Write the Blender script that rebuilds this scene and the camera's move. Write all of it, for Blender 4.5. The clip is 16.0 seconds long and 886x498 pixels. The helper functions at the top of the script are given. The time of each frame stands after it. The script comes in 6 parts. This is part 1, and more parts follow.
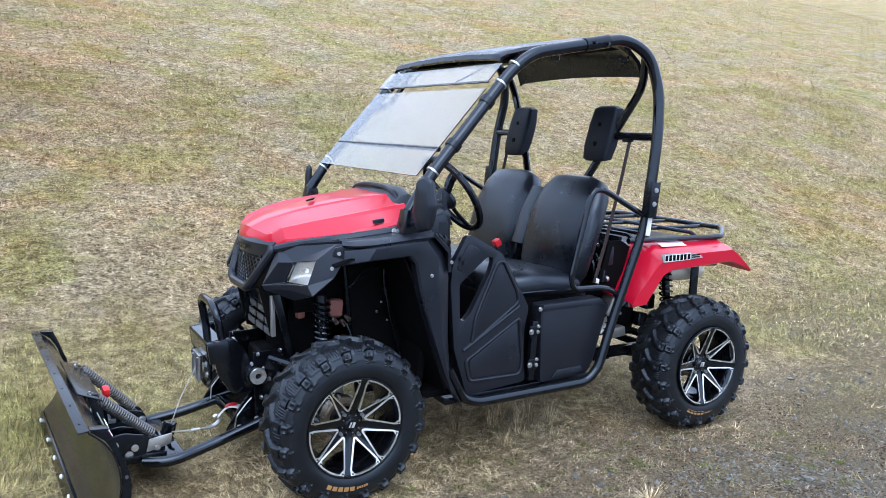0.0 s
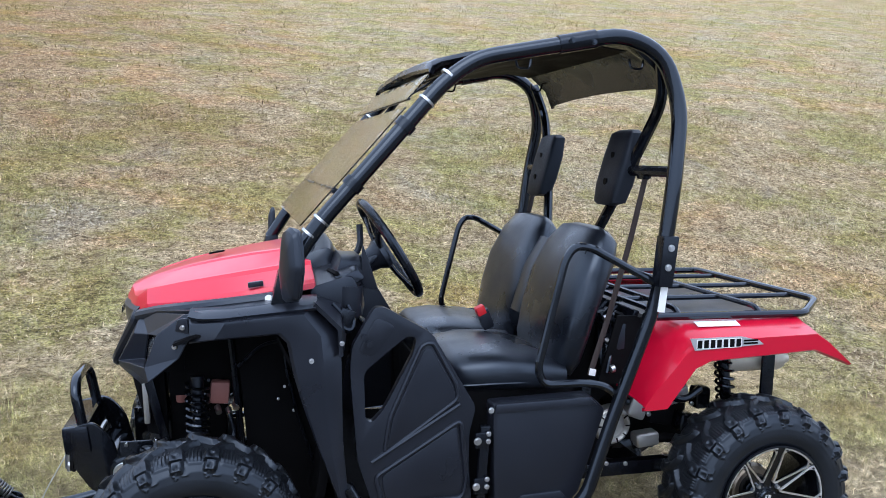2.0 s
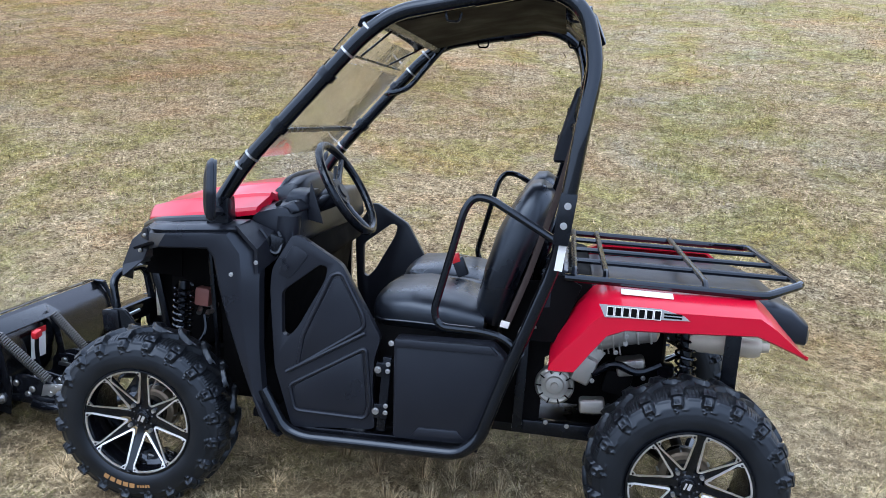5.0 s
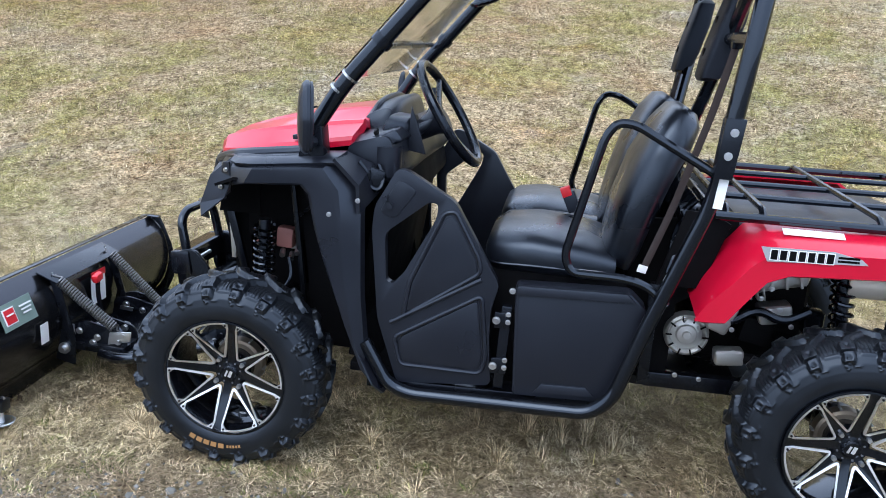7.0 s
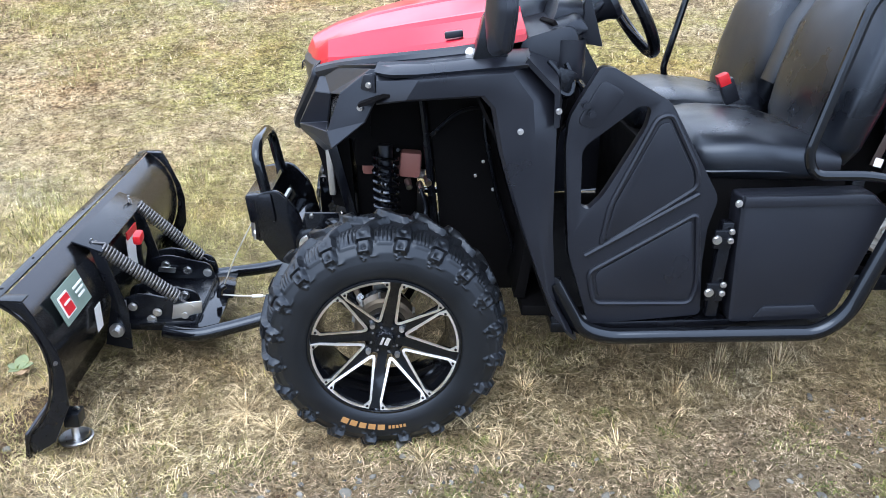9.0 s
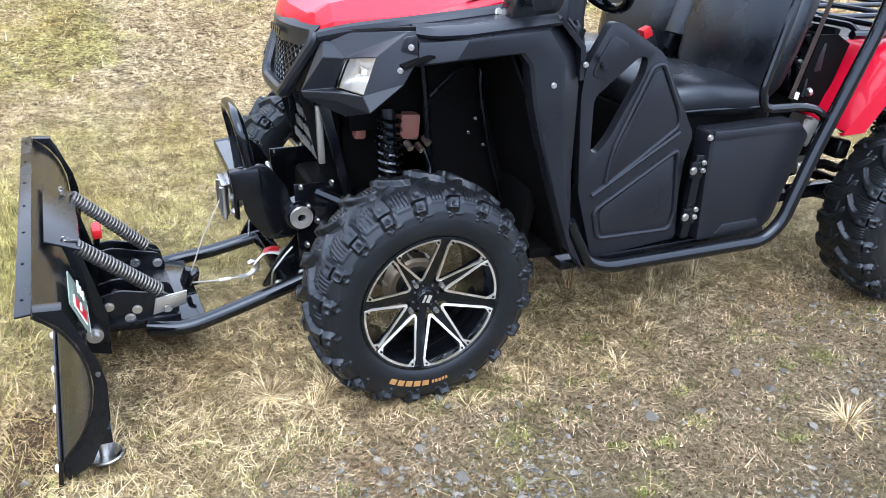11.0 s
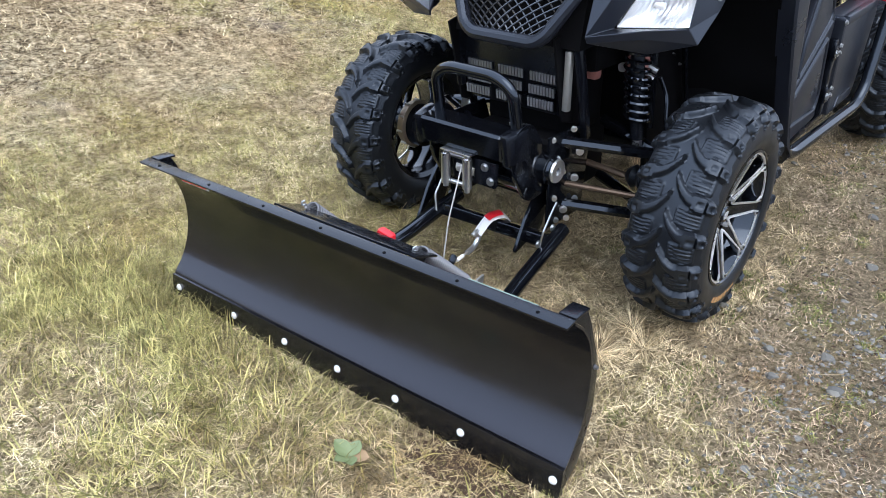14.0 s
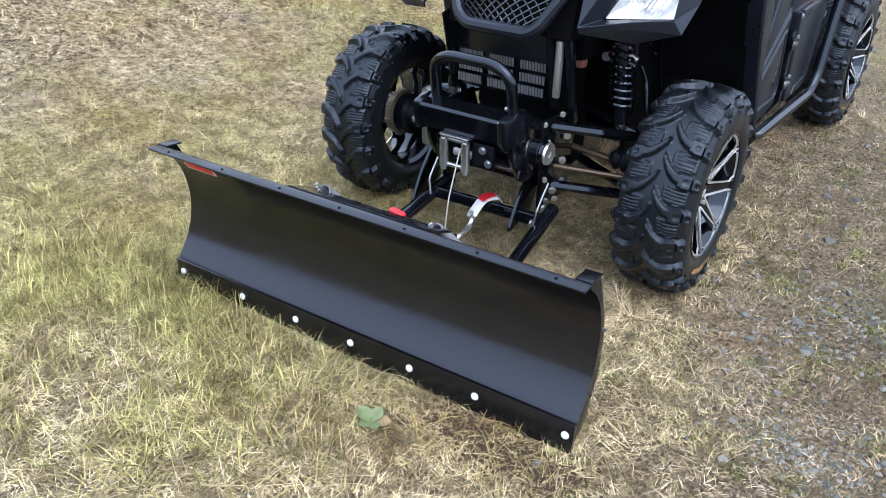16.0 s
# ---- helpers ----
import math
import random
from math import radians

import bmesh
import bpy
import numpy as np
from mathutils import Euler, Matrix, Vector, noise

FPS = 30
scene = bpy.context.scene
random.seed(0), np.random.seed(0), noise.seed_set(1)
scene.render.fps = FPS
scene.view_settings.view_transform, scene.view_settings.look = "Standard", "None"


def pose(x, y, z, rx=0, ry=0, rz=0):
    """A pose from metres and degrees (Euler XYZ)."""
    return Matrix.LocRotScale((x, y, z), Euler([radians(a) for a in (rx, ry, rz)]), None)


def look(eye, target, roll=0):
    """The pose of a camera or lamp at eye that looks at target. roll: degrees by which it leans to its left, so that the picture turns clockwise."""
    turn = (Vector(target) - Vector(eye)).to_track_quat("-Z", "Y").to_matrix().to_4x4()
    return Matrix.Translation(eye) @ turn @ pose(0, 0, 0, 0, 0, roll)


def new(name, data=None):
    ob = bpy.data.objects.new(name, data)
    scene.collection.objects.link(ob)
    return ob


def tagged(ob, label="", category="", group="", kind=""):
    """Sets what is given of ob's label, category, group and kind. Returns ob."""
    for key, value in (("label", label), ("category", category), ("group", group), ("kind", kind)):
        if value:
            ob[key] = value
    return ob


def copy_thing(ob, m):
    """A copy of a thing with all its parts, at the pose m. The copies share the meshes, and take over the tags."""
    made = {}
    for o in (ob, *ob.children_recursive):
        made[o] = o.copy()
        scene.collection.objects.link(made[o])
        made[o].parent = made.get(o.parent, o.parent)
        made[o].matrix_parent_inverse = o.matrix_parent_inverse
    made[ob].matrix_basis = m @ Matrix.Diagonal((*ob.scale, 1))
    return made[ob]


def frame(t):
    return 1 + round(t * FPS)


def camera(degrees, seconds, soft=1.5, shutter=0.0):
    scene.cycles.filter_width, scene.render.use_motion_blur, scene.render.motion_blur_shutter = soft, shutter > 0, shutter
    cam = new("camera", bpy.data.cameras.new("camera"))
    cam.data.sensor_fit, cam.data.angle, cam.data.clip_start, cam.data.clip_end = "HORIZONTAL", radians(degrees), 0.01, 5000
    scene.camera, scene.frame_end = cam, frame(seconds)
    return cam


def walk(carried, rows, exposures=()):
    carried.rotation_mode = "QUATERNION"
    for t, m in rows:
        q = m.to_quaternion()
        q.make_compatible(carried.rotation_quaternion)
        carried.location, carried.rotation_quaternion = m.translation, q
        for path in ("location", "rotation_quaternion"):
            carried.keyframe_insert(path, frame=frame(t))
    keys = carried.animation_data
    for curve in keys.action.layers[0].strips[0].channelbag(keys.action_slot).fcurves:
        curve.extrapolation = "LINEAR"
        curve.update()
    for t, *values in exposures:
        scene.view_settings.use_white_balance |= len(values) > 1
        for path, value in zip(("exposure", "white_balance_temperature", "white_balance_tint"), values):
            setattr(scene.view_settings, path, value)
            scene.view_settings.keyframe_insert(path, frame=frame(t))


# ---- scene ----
cam = camera(58.6, 16.0, 0.9)
PATH = [
    (0, (-1.139, -3.16, 1.388), (-0.146, -1.448, 1.1), 2.2),
    (0.5, (-0.854, -3.027, 1.378), (0.026, -1.252, 1.106), 2.6),
    (1, (-0.571, -2.813, 1.364), (0.204, -0.986, 1.118), 2.4),
    (1.5, (-0.269, -2.751, 1.372), (0.399, -0.878, 1.153), 2.1),
    (2, (0.113, -2.768, 1.417), (0.617, -0.845, 1.2), 1.7),
    (2.5, (0.47, -2.654, 1.418), (0.851, -0.699, 1.242), 2.4),
    (3, (0.797, -2.619, 1.425), (0.987, -0.636, 1.244), 3.5),
    (3.5, (1.123, -2.707, 1.431), (1.131, -0.716, 1.246), 3.7),
    (4, (1.335, -2.939, 1.398), (1.206, -0.954, 1.184), 3.6),
    (4.2, (1.376, -2.998, 1.435), (1.2, -1.021, 1.183), 3.6),
    (6.5, (1.237, -2.932, 1.389), (0.903, -1.01, 0.947), 4.4),
    (7, (0.988, -2.726, 1.379), (0.693, -0.82, 0.851), 3.6),
    (7.5, (0.732, -2.637, 1.351), (0.538, -0.726, 0.795), 2.9),
    (8, (0.41, -2.589, 1.358), (0.332, -0.702, 0.701), 3.3),
    (8.2, (0.34, -2.532, 1.338), (0.27, -0.653, 0.655), 2.7),
    (10.3, (-0.37, -2.243, 1.268), (0.112, -0.481, 0.453), 1.6),
    (10.5, (-0.439, -2.28, 1.27), (0.114, -0.537, 0.46), 2.2),
    (11, (-0.694, -2.267, 1.268), (0.031, -0.592, 0.452), 2.7),
    (11.5, (-0.984, -2.138, 1.274), (-0.153, -0.517, 0.447), 1.3),
    (12, (-1.249, -1.934, 1.247), (-0.338, -0.368, 0.4), 0.8),
    (12.5, (-1.613, -1.82, 1.255), (-0.562, -0.349, 0.399), 1.5),
    (13, (-1.752, -1.637, 1.259), (-0.574, -0.274, 0.391), 1.1),
    (13.5, (-1.783, -1.374, 1.256), (-0.539, -0.096, 0.351), -0.6),
    (14, (-1.975, -1.273, 1.269), (-0.654, -0.114, 0.313), -0.7),
    (14.5, (-2.118, -1.25, 1.275), (-0.734, -0.184, 0.302), -1.0),
    (15, (-2.165, -1.234, 1.277), (-0.738, -0.224, 0.305), -0.0),
    (15.5, (-2.182, -1.229, 1.292), (-0.751, -0.222, 0.323), 0.4),
    (16, (-2.18, -1.223, 1.29), (-0.772, -0.184, 0.322), 0.6),
]
EXPOSURE = [(0.0, 0.71, 5780, 10), (2.0, 0.60, 5850, 11), (3.5, 0.57, 5850, 11), (4.2, 0.61, 5850, 11), (6.3, 0.68, 5850, 10), (7.0, 0.82, 5880, 10), (8.0, 1.06, 6000, 10), (10.3, 1.38, 6400, 10), (11.5, 1.27, 6400, 11), (12.5, 1.10, 6380, 11), (16.0, 0.94, 6060, 11)]
walk(cam, [(t, look(eye, target, roll)) for t, eye, target, roll in PATH], EXPOSURE)

# ---- light ----
world = bpy.data.worlds.new("sky")
scene.world = world
world.use_nodes = True
wn, wl = world.node_tree.nodes, world.node_tree.links
sky = wn.new("ShaderNodeTexSky")
sky.sky_type, sky.sun_disc = "NISHITA", False
SUN_EL, SUN_AZ = radians(52), radians(205)
sky.sun_elevation, sky.sun_rotation = SUN_EL, SUN_AZ
sky.air_density, sky.dust_density, sky.ozone_density = 1.0, 3.0, 1.2
grey = wn.new("ShaderNodeHueSaturation")
grey.inputs["Saturation"].default_value = 0.60
wl.new(sky.outputs[0], grey.inputs["Color"])
# an overcast veil, brighter overhead than at the horizon
way = wn.new("ShaderNodeTexCoord")
split, lift, veil, cover = wn.new("ShaderNodeSeparateXYZ"), wn.new("ShaderNodeMapRange"), wn.new("ShaderNodeMix"), wn.new("ShaderNodeMix")
wl.new(way.outputs["Generated"], split.inputs[0])
wl.new(split.outputs["Z"], lift.inputs["Value"])
lift.inputs["From Min"].default_value, lift.inputs["From Max"].default_value = 0.0, 1.0
lift.inputs["To Min"].default_value, lift.inputs["To Max"].default_value = 7.0, 12.0
veil.data_type, veil.blend_type, veil.clamp_result = "RGBA", "MULTIPLY", False
veil.inputs[0].default_value = 1.0
veil.inputs[6].default_value = (0.84, 0.94, 1.13, 1)
wl.new(lift.outputs[0], veil.inputs[7])
cover.data_type = "RGBA"
cover.inputs[0].default_value = 0.75
wl.new(grey.outputs[0], cover.inputs[6])
wl.new(veil.outputs[2], cover.inputs[7])
wl.new(cover.outputs[2], wn["Background"].inputs["Color"])
wn["Background"].inputs["Strength"].default_value = 0.15
sun = new("sun", bpy.data.lights.new("sun", "SUN"))
sun.data.energy, sun.data.angle, sun.data.color = 0.9, radians(50), (1.0, 0.985, 0.965)
sun.matrix_world = look((0, 0, 20), (0 - math.sin(SUN_AZ) / math.tan(SUN_EL) * 20, 0 - math.cos(SUN_AZ) / math.tan(SUN_EL) * 20, 0))

# ---- materials ----


def material(name, colour, rough=0.5, metal=0.0, coat=0.0, vary=0.12, scale=6.0, fine=180.0, bump=0.0, rvary=0.12, spec=0.5, tint=(1, 1, 1)):
    """A painted, plastic or metal surface with stains and grain at two scales."""
    m = bpy.data.materials.new(name)
    m.use_nodes = True
    n, l = m.node_tree.nodes, m.node_tree.links
    b = n["Principled BSDF"]
    b.inputs["Metallic"].default_value = metal
    b.inputs["Coat Weight"].default_value = coat
    b.inputs["Coat Roughness"].default_value, b.inputs["Coat IOR"].default_value = 0.05, 1.6
    b.inputs["Specular IOR Level"].default_value = spec
    b.inputs["Specular Tint"].default_value = tint + (1,)
    co = n.new("ShaderNodeTexCoord")
    big, small = n.new("ShaderNodeTexNoise"), n.new("ShaderNodeTexNoise")
    for t, s in ((big, scale), (small, fine)):
        t.inputs["Scale"].default_value = s
        t.inputs["Detail"].default_value = 4
        l.new(co.outputs["Object"], t.inputs["Vector"])
    mix = n.new("ShaderNodeMix")
    mix.data_type = "RGBA"
    mix.inputs[6].default_value = tuple(c * (1 - vary) for c in colour) + (1,)
    mix.inputs[7].default_value = tuple(min(1, c * (1 + vary) + 0.15 * vary * 0.1) for c in colour) + (1,)
    l.new(big.outputs["Fac"], mix.inputs[0])
    l.new(mix.outputs[2], b.inputs["Base Color"])
    mr = n.new("ShaderNodeMapRange")
    mr.inputs["From Min"].default_value, mr.inputs["From Max"].default_value = 0.3, 0.7
    mr.inputs["To Min"].default_value, mr.inputs["To Max"].default_value = max(0.02, rough - rvary), min(1, rough + rvary)
    l.new(big.outputs["Fac"], mr.inputs["Value"])
    l.new(mr.outputs[0], b.inputs["Roughness"])
    if bump:
        bp = n.new("ShaderNodeBump")
        bp.inputs["Strength"].default_value, bp.inputs["Distance"].default_value = bump, 0.002
        l.new(small.outputs["Fac"], bp.inputs["Height"])
        l.new(bp.outputs[0], b.inputs["Normal"])
    return m


# Blue of the reflected sky, put into the black materials as specular tint.
SKY_COOL = (0.72, 0.84, 1.0)
BLACK_PLASTIC = material("black_plastic", (0.0085, 0.0095, 0.0140), 0.33, spec=0.48, tint=SKY_COOL, rvary=0.06, bump=0.06, fine=420, vary=0.2)
BLACK_PAINT = material("black_paint", (0.0015, 0.0018, 0.003), 0.09, spec=0.62, tint=SKY_COOL, vary=0.2, rvary=0.05)
BLACK_SATIN = material("black_satin_steel", (0.0022, 0.0026, 0.0045), 0.24, spec=0.44, tint=SKY_COOL, vary=0.25, bump=0.1, fine=300)
# Hardly reflecting black: paints shade into recesses and underbody; also plain black print.
DARK = material("black_and_shade", (0.002, 0.002, 0.0026), 0.6, spec=0.04, vary=0.3)
VINYL = material("black_vinyl", (0.004, 0.005, 0.008), 0.33, spec=0.66, tint=SKY_COOL, bump=0.12, fine=300, vary=0.15)
RUBBER = material("tyre_rubber", (0.005, 0.006, 0.0080), 0.37, spec=0.48, tint=SKY_COOL, bump=0.1, fine=160, vary=0.3, scale=9)
FOAM = material("headrest_foam", (0.006, 0.0068, 0.0105), 0.6, spec=0.3, tint=SKY_COOL, bump=0.4, fine=220)
RED = material("red_bodywork", (0.50, 0.0015, 0.024), 0.34, coat=0.46, vary=0.10, scale=3, rvary=0.06, spec=0.28)
RED_PLASTIC = material("red_plastic", (0.55, 0.012, 0.02), 0.4)
ALLOY = material("machined_alloy", (0.95, 0.95, 0.95), 0.38, metal=1.0, vary=0.06)
STEEL = material("zinc_steel", (0.55, 0.56, 0.57), 0.34, metal=1.0, vary=0.15, bump=0.15)
CAST = material("cast_aluminium", (0.50, 0.50, 0.48), 0.42, metal=0.85, bump=0.4, fine=120, vary=0.2)
CREAM = material("muffler_steel", (0.62, 0.57, 0.48), 0.4, metal=0.3, vary=0.15)
WHITE = material("white_sticker", (0.75, 0.75, 0.74), 0.5, vary=0.04)
STRAP = material("brown_webbing", (0.022, 0.013, 0.011), 0.8, bump=0.5, fine=500)
PINK = material("faded_red_casting", (0.22, 0.085, 0.07), 0.6, vary=0.2)
DECAL_GREY = material("grey_decal", (0.30, 0.31, 0.32), 0.4, vary=0.05)
DECAL_GREEN = material("green_grey_decal", (0.16, 0.22, 0.19), 0.45, vary=0.1)
ORANGE = material("orange_lettering", (0.32, 0.17, 0.06), 0.6)
SPRING = material("spring_steel", (0.16, 0.16, 0.165), 0.5, metal=0.8, vary=0.2)
# The blade's tint adds the sky's blue to its reflections as well.
BLADE = material("blade_paint", (0.002, 0.002, 0.0026), 0.20, vary=0.35, scale=5, rvary=0.05, spec=0.62, tint=(0.80, 0.84, 1.0))
DISC = material("rusted_disc", (0.30, 0.25, 0.19), 0.45, metal=0.8, vary=0.3, scale=14)
BRONZED = material("dull_shaft", (0.12, 0.085, 0.06), 0.5, metal=0.8, vary=0.3)
ROPE = material("steel_rope", (0.5, 0.48, 0.45), 0.45, metal=0.7, bump=0.5, fine=700)
CHROME = material("headlight_reflector", (0.93, 0.94, 0.95), 0.38, metal=1.0, vary=0.03)
FIN = material("radiator_alloy", (0.24, 0.25, 0.27), 0.45, metal=0.7, vary=0.15)
MESH = material("grille_steel", (0.030, 0.031, 0.034), 0.28, spec=0.9, tint=SKY_COOL, vary=0.2)


def glass_material(name, tint, rough=0.0, ior=1.5, wavy=0.0):
    m = bpy.data.materials.new(name)
    m.use_nodes = True
    b = m.node_tree.nodes["Principled BSDF"]
    b.inputs["Base Color"].default_value = tint + (1,)
    b.inputs["Transmission Weight"].default_value = 1.0
    b.inputs["Roughness"].default_value = rough
    b.inputs["IOR"].default_value = ior
    if wavy:
        # cast plastic is never quite flat, and dries with stains
        n, l = m.node_tree.nodes, m.node_tree.links
        co, t, mr, bp = n.new("ShaderNodeTexCoord"), n.new("ShaderNodeTexNoise"), n.new("ShaderNodeMapRange"), n.new("ShaderNodeBump")
        t.inputs["Scale"].default_value, t.inputs["Detail"].default_value, t.inputs["Distortion"].default_value = 5.0, 6, 1.5
        l.new(co.outputs["Object"], t.inputs["Vector"])
        mr.inputs["From Min"].default_value, mr.inputs["From Max"].default_value = 0.42, 0.66
        mr.inputs["To Min"].default_value, mr.inputs["To Max"].default_value = 0.0, 0.07
        l.new(t.outputs["Fac"], mr.inputs["Value"])
        l.new(mr.outputs[0], b.inputs["Roughness"])
        bp.inputs["Strength"].default_value, bp.inputs["Distance"].default_value = wavy, 0.004
        l.new(t.outputs["Fac"], bp.inputs["Height"])
        l.new(bp.outputs[0], b.inputs["Normal"])
    return m


GLASS = glass_material("clear_windshield", (0.93, 0.94, 0.94), 0.0, 1.49, 0.6)
LENS = glass_material("headlight_lens", (0.97, 0.97, 0.97), 0.02, 1.45)

# ---- mesh helpers ----


def part(name, bm, mat, parent=None, label="", smooth=35):
    """Links a bmesh as one mesh object under parent."""
    bmesh.ops.recalc_face_normals(bm, faces=bm.faces)
    me = bpy.data.meshes.new(name)
    bm.to_mesh(me)
    bm.free()
    if smooth:
        for p in me.polygons:
            p.use_smooth = True
        me.set_sharp_from_angle(angle=radians(smooth))
    me.materials.append(mat)
    ob = new(name, me)
    ob.parent = parent
    if label:
        ob["label"] = label
    return ob


def empty(name, at=(0, 0, 0)):
    ob = new(name)
    ob.location = at
    return ob


def fillet(pts, bend, steps=5, closed=False):
    """A path with its corners rounded."""
    pts = [Vector(p) for p in pts]
    out = []
    n = len(pts)
    for i, p in enumerate(pts):
        if not closed and i in (0, n - 1):
            out.append(p)
            continue
        a, b = pts[i - 1] - p, pts[(i + 1) % n] - p
        d = min(bend, a.length * 0.48, b.length * 0.48)
        if d < 1e-5:
            out.append(p)
            continue
        p0, p1 = p + a.normalized() * d, p + b.normalized() * d
        for k in range(steps + 1):
            t = k / steps
            out.append(p0 * (1 - t) ** 2 + p * 2 * t * (1 - t) + p1 * t * t)
    return out


def sweep(bm, pts, r, bend=0.05, n=10, closed=False, flat=1.0):
    """A round tube along a path with rounded bends."""
    path = fillet(pts, bend, 5, closed)
    m = len(path)
    up = Vector((0, 0, 1))
    rings = []
    side = None
    for i, p in enumerate(path):
        if closed:
            d = path[(i + 1) % m] - path[i - 1]
        else:
            d = path[min(i + 1, m - 1)] - path[max(i - 1, 0)]
        d.normalize()
        if side is None:
            side = d.cross(up if abs(d.z) < 0.9 else Vector((1, 0, 0)))
        side = (side - d * side.dot(d)).normalized()
        v = d.cross(side)
        rings.append([bm.verts.new(p + side * (r * math.cos(2 * math.pi * k / n)) + v * (r * flat * math.sin(2 * math.pi * k / n))) for k in range(n)])
    for i in range(m if closed else m - 1):
        a, b = rings[i], rings[(i + 1) % m]
        for k in range(n):
            bm.faces.new((a[k], a[(k + 1) % n], b[(k + 1) % n], b[k]))
    if not closed:
        bm.faces.new(rings[0][::-1])
        bm.faces.new(rings[-1])
    return bm


def tube(pts, r, bend=0.05, n=10, closed=False, flat=1.0):
    return sweep(bmesh.new(), pts, r, bend, n, closed, flat)


def bevel_all(bm, w, seg=2, angle=30):
    if w > 0:
        edges = [e for e in bm.edges if len(e.link_faces) == 2 and e.calc_face_angle(0) > radians(angle)]
        bmesh.ops.bevel(bm, geom=edges, offset=w, segments=seg, profile=0.6, affect="EDGES", clamp_overlap=True)
    return bm


def add_box(bm, c, s, rot=(0, 0, 0)):
    m = pose(*c, *rot) @ Matrix.Diagonal((*s, 1))
    bmesh.ops.create_cube(bm, size=1, matrix=m)
    return bm


def box(c, s, rot=(0, 0, 0), w=0.004, seg=2):
    return bevel_all(add_box(bmesh.new(), c, s, rot), w, seg)


def rod(p0, p1, r, n=12, r1=None):
    bm = bmesh.new()
    return add_rod(bm, p0, p1, r, n, r1)


def add_rod(bm, p0, p1, r, n=12, r1=None):
    p0, p1 = Vector(p0), Vector(p1)
    m = Matrix.Translation((p0 + p1) / 2) @ (p1 - p0).to_track_quat("Z", "Y").to_matrix().to_4x4()
    bmesh.ops.create_cone(bm, cap_ends=True, segments=n, radius1=r, radius2=r if r1 is None else r1, depth=(p1 - p0).length, matrix=m)
    return bm


def plate(outer, y0, y1, holes=(), w=0.004, round_=0.0, seg=2):
    """A flat panel drawn in x and z, between y0 and y1, with holes through it."""
    bm = bmesh.new()
    loops = []
    edges = []
    for lp in (outer, *holes):
        pts = [Vector((p[0], 0, p[1])) for p in lp]
        if round_:
            pts = fillet(pts, round_, 4, True)
        vs = [bm.verts.new((p.x, y0, p.z)) for p in pts]
        loops.append(vs)
        edges += [bm.edges.new((vs[i - 1], vs[i])) for i in range(len(vs))]
    bmesh.ops.triangle_fill(bm, edges=edges, use_beauty=True)
    front = list(bm.faces)
    back = {}
    for v in list(bm.verts):
        back[v] = bm.verts.new((v.co.x, y1, v.co.z))
    for f in front:
        bm.faces.new([back[v] for v in reversed(f.verts)])
    for vs in loops:
        for i in range(len(vs)):
            bm.faces.new((vs[i - 1], vs[i], back[vs[i]], back[vs[i - 1]]))
    bmesh.ops.recalc_face_normals(bm, faces=bm.faces)
    bmesh.ops.dissolve_limit(bm, angle_limit=radians(1), verts=bm.verts, edges=bm.edges)
    return bevel_all(bm, w, seg)


def lathe(profile, n=48, axis="Y"):
    """A profile of (radius, along) turned round the axis."""
    bm = bmesh.new()
    rings = []
    for r, h in profile:
        ring = []
        for k in range(n):
            a = 2 * math.pi * k / n
            ring.append(bm.verts.new((r * math.cos(a), h, r * math.sin(a))))
        rings.append(ring)
    for a, b in zip(rings, rings[1:]):
        for k in range(n):
            bm.faces.new((a[k], a[(k + 1) % n], b[(k + 1) % n], b[k]))
    return bm


def loft(rows, closed=False):
    """A skin through rows of points."""
    bm = bmesh.new()
    vs = [[bm.verts.new(p) for p in r] for r in rows]
    for a, b in zip(vs, vs[1:]):
        for k in range(len(a) - (0 if closed else 1)):
            q = (a[k], a[(k + 1) % len(a)], b[(k + 1) % len(b)], b[k])
            bm.faces.new(q)
    return bm


def thick(bm, t):
    bmesh.ops.recalc_face_normals(bm, faces=bm.faces)
    bmesh.ops.solidify(bm, geom=list(bm.faces), thickness=t)
    return bm


def bolt(parent, at, to, r=0.009, name="bolt", mat=None):
    """A hex head with a washer, facing the way `to`."""
    at, to = Vector(at), Vector(to).normalized()
    bm = rod(at, at + to * 0.003, r * 1.35, 14)
    add_rod(bm, at + to * 0.003, at + to * 0.008, r, 6)
    return part(name, bm, mat or STEEL, parent, "", 25)


# ---- ground ----


def ground_z(x, y):
    """Level where the vehicle stands, then a steady rise behind it."""
    k, s, y0 = 0.55, 0.285, 1.75
    x, y = np.asarray(x, float), np.asarray(y, float)
    y = y + 0.18 * np.maximum(x - 2, 0) * np.clip((y - 1.5) / 6, 0, 1)
    u = (y - y0) / k
    z = s * k * np.logaddexp(0, u)
    far = np.maximum(y - 120, 0)
    z = z - s * far * far / (far + 12)
    return z + 0.004 * np.sin(x * 5.1 + 1.3 * np.sin(y * 3.7)) * np.sin(y * 4.3 + 0.9 * np.sin(x * 2.9)) + 0.02 * np.sin(x * 0.9 + 2) * np.sin(y * 0.8) * np.clip((y - 1.2) / 2, 0, 1)


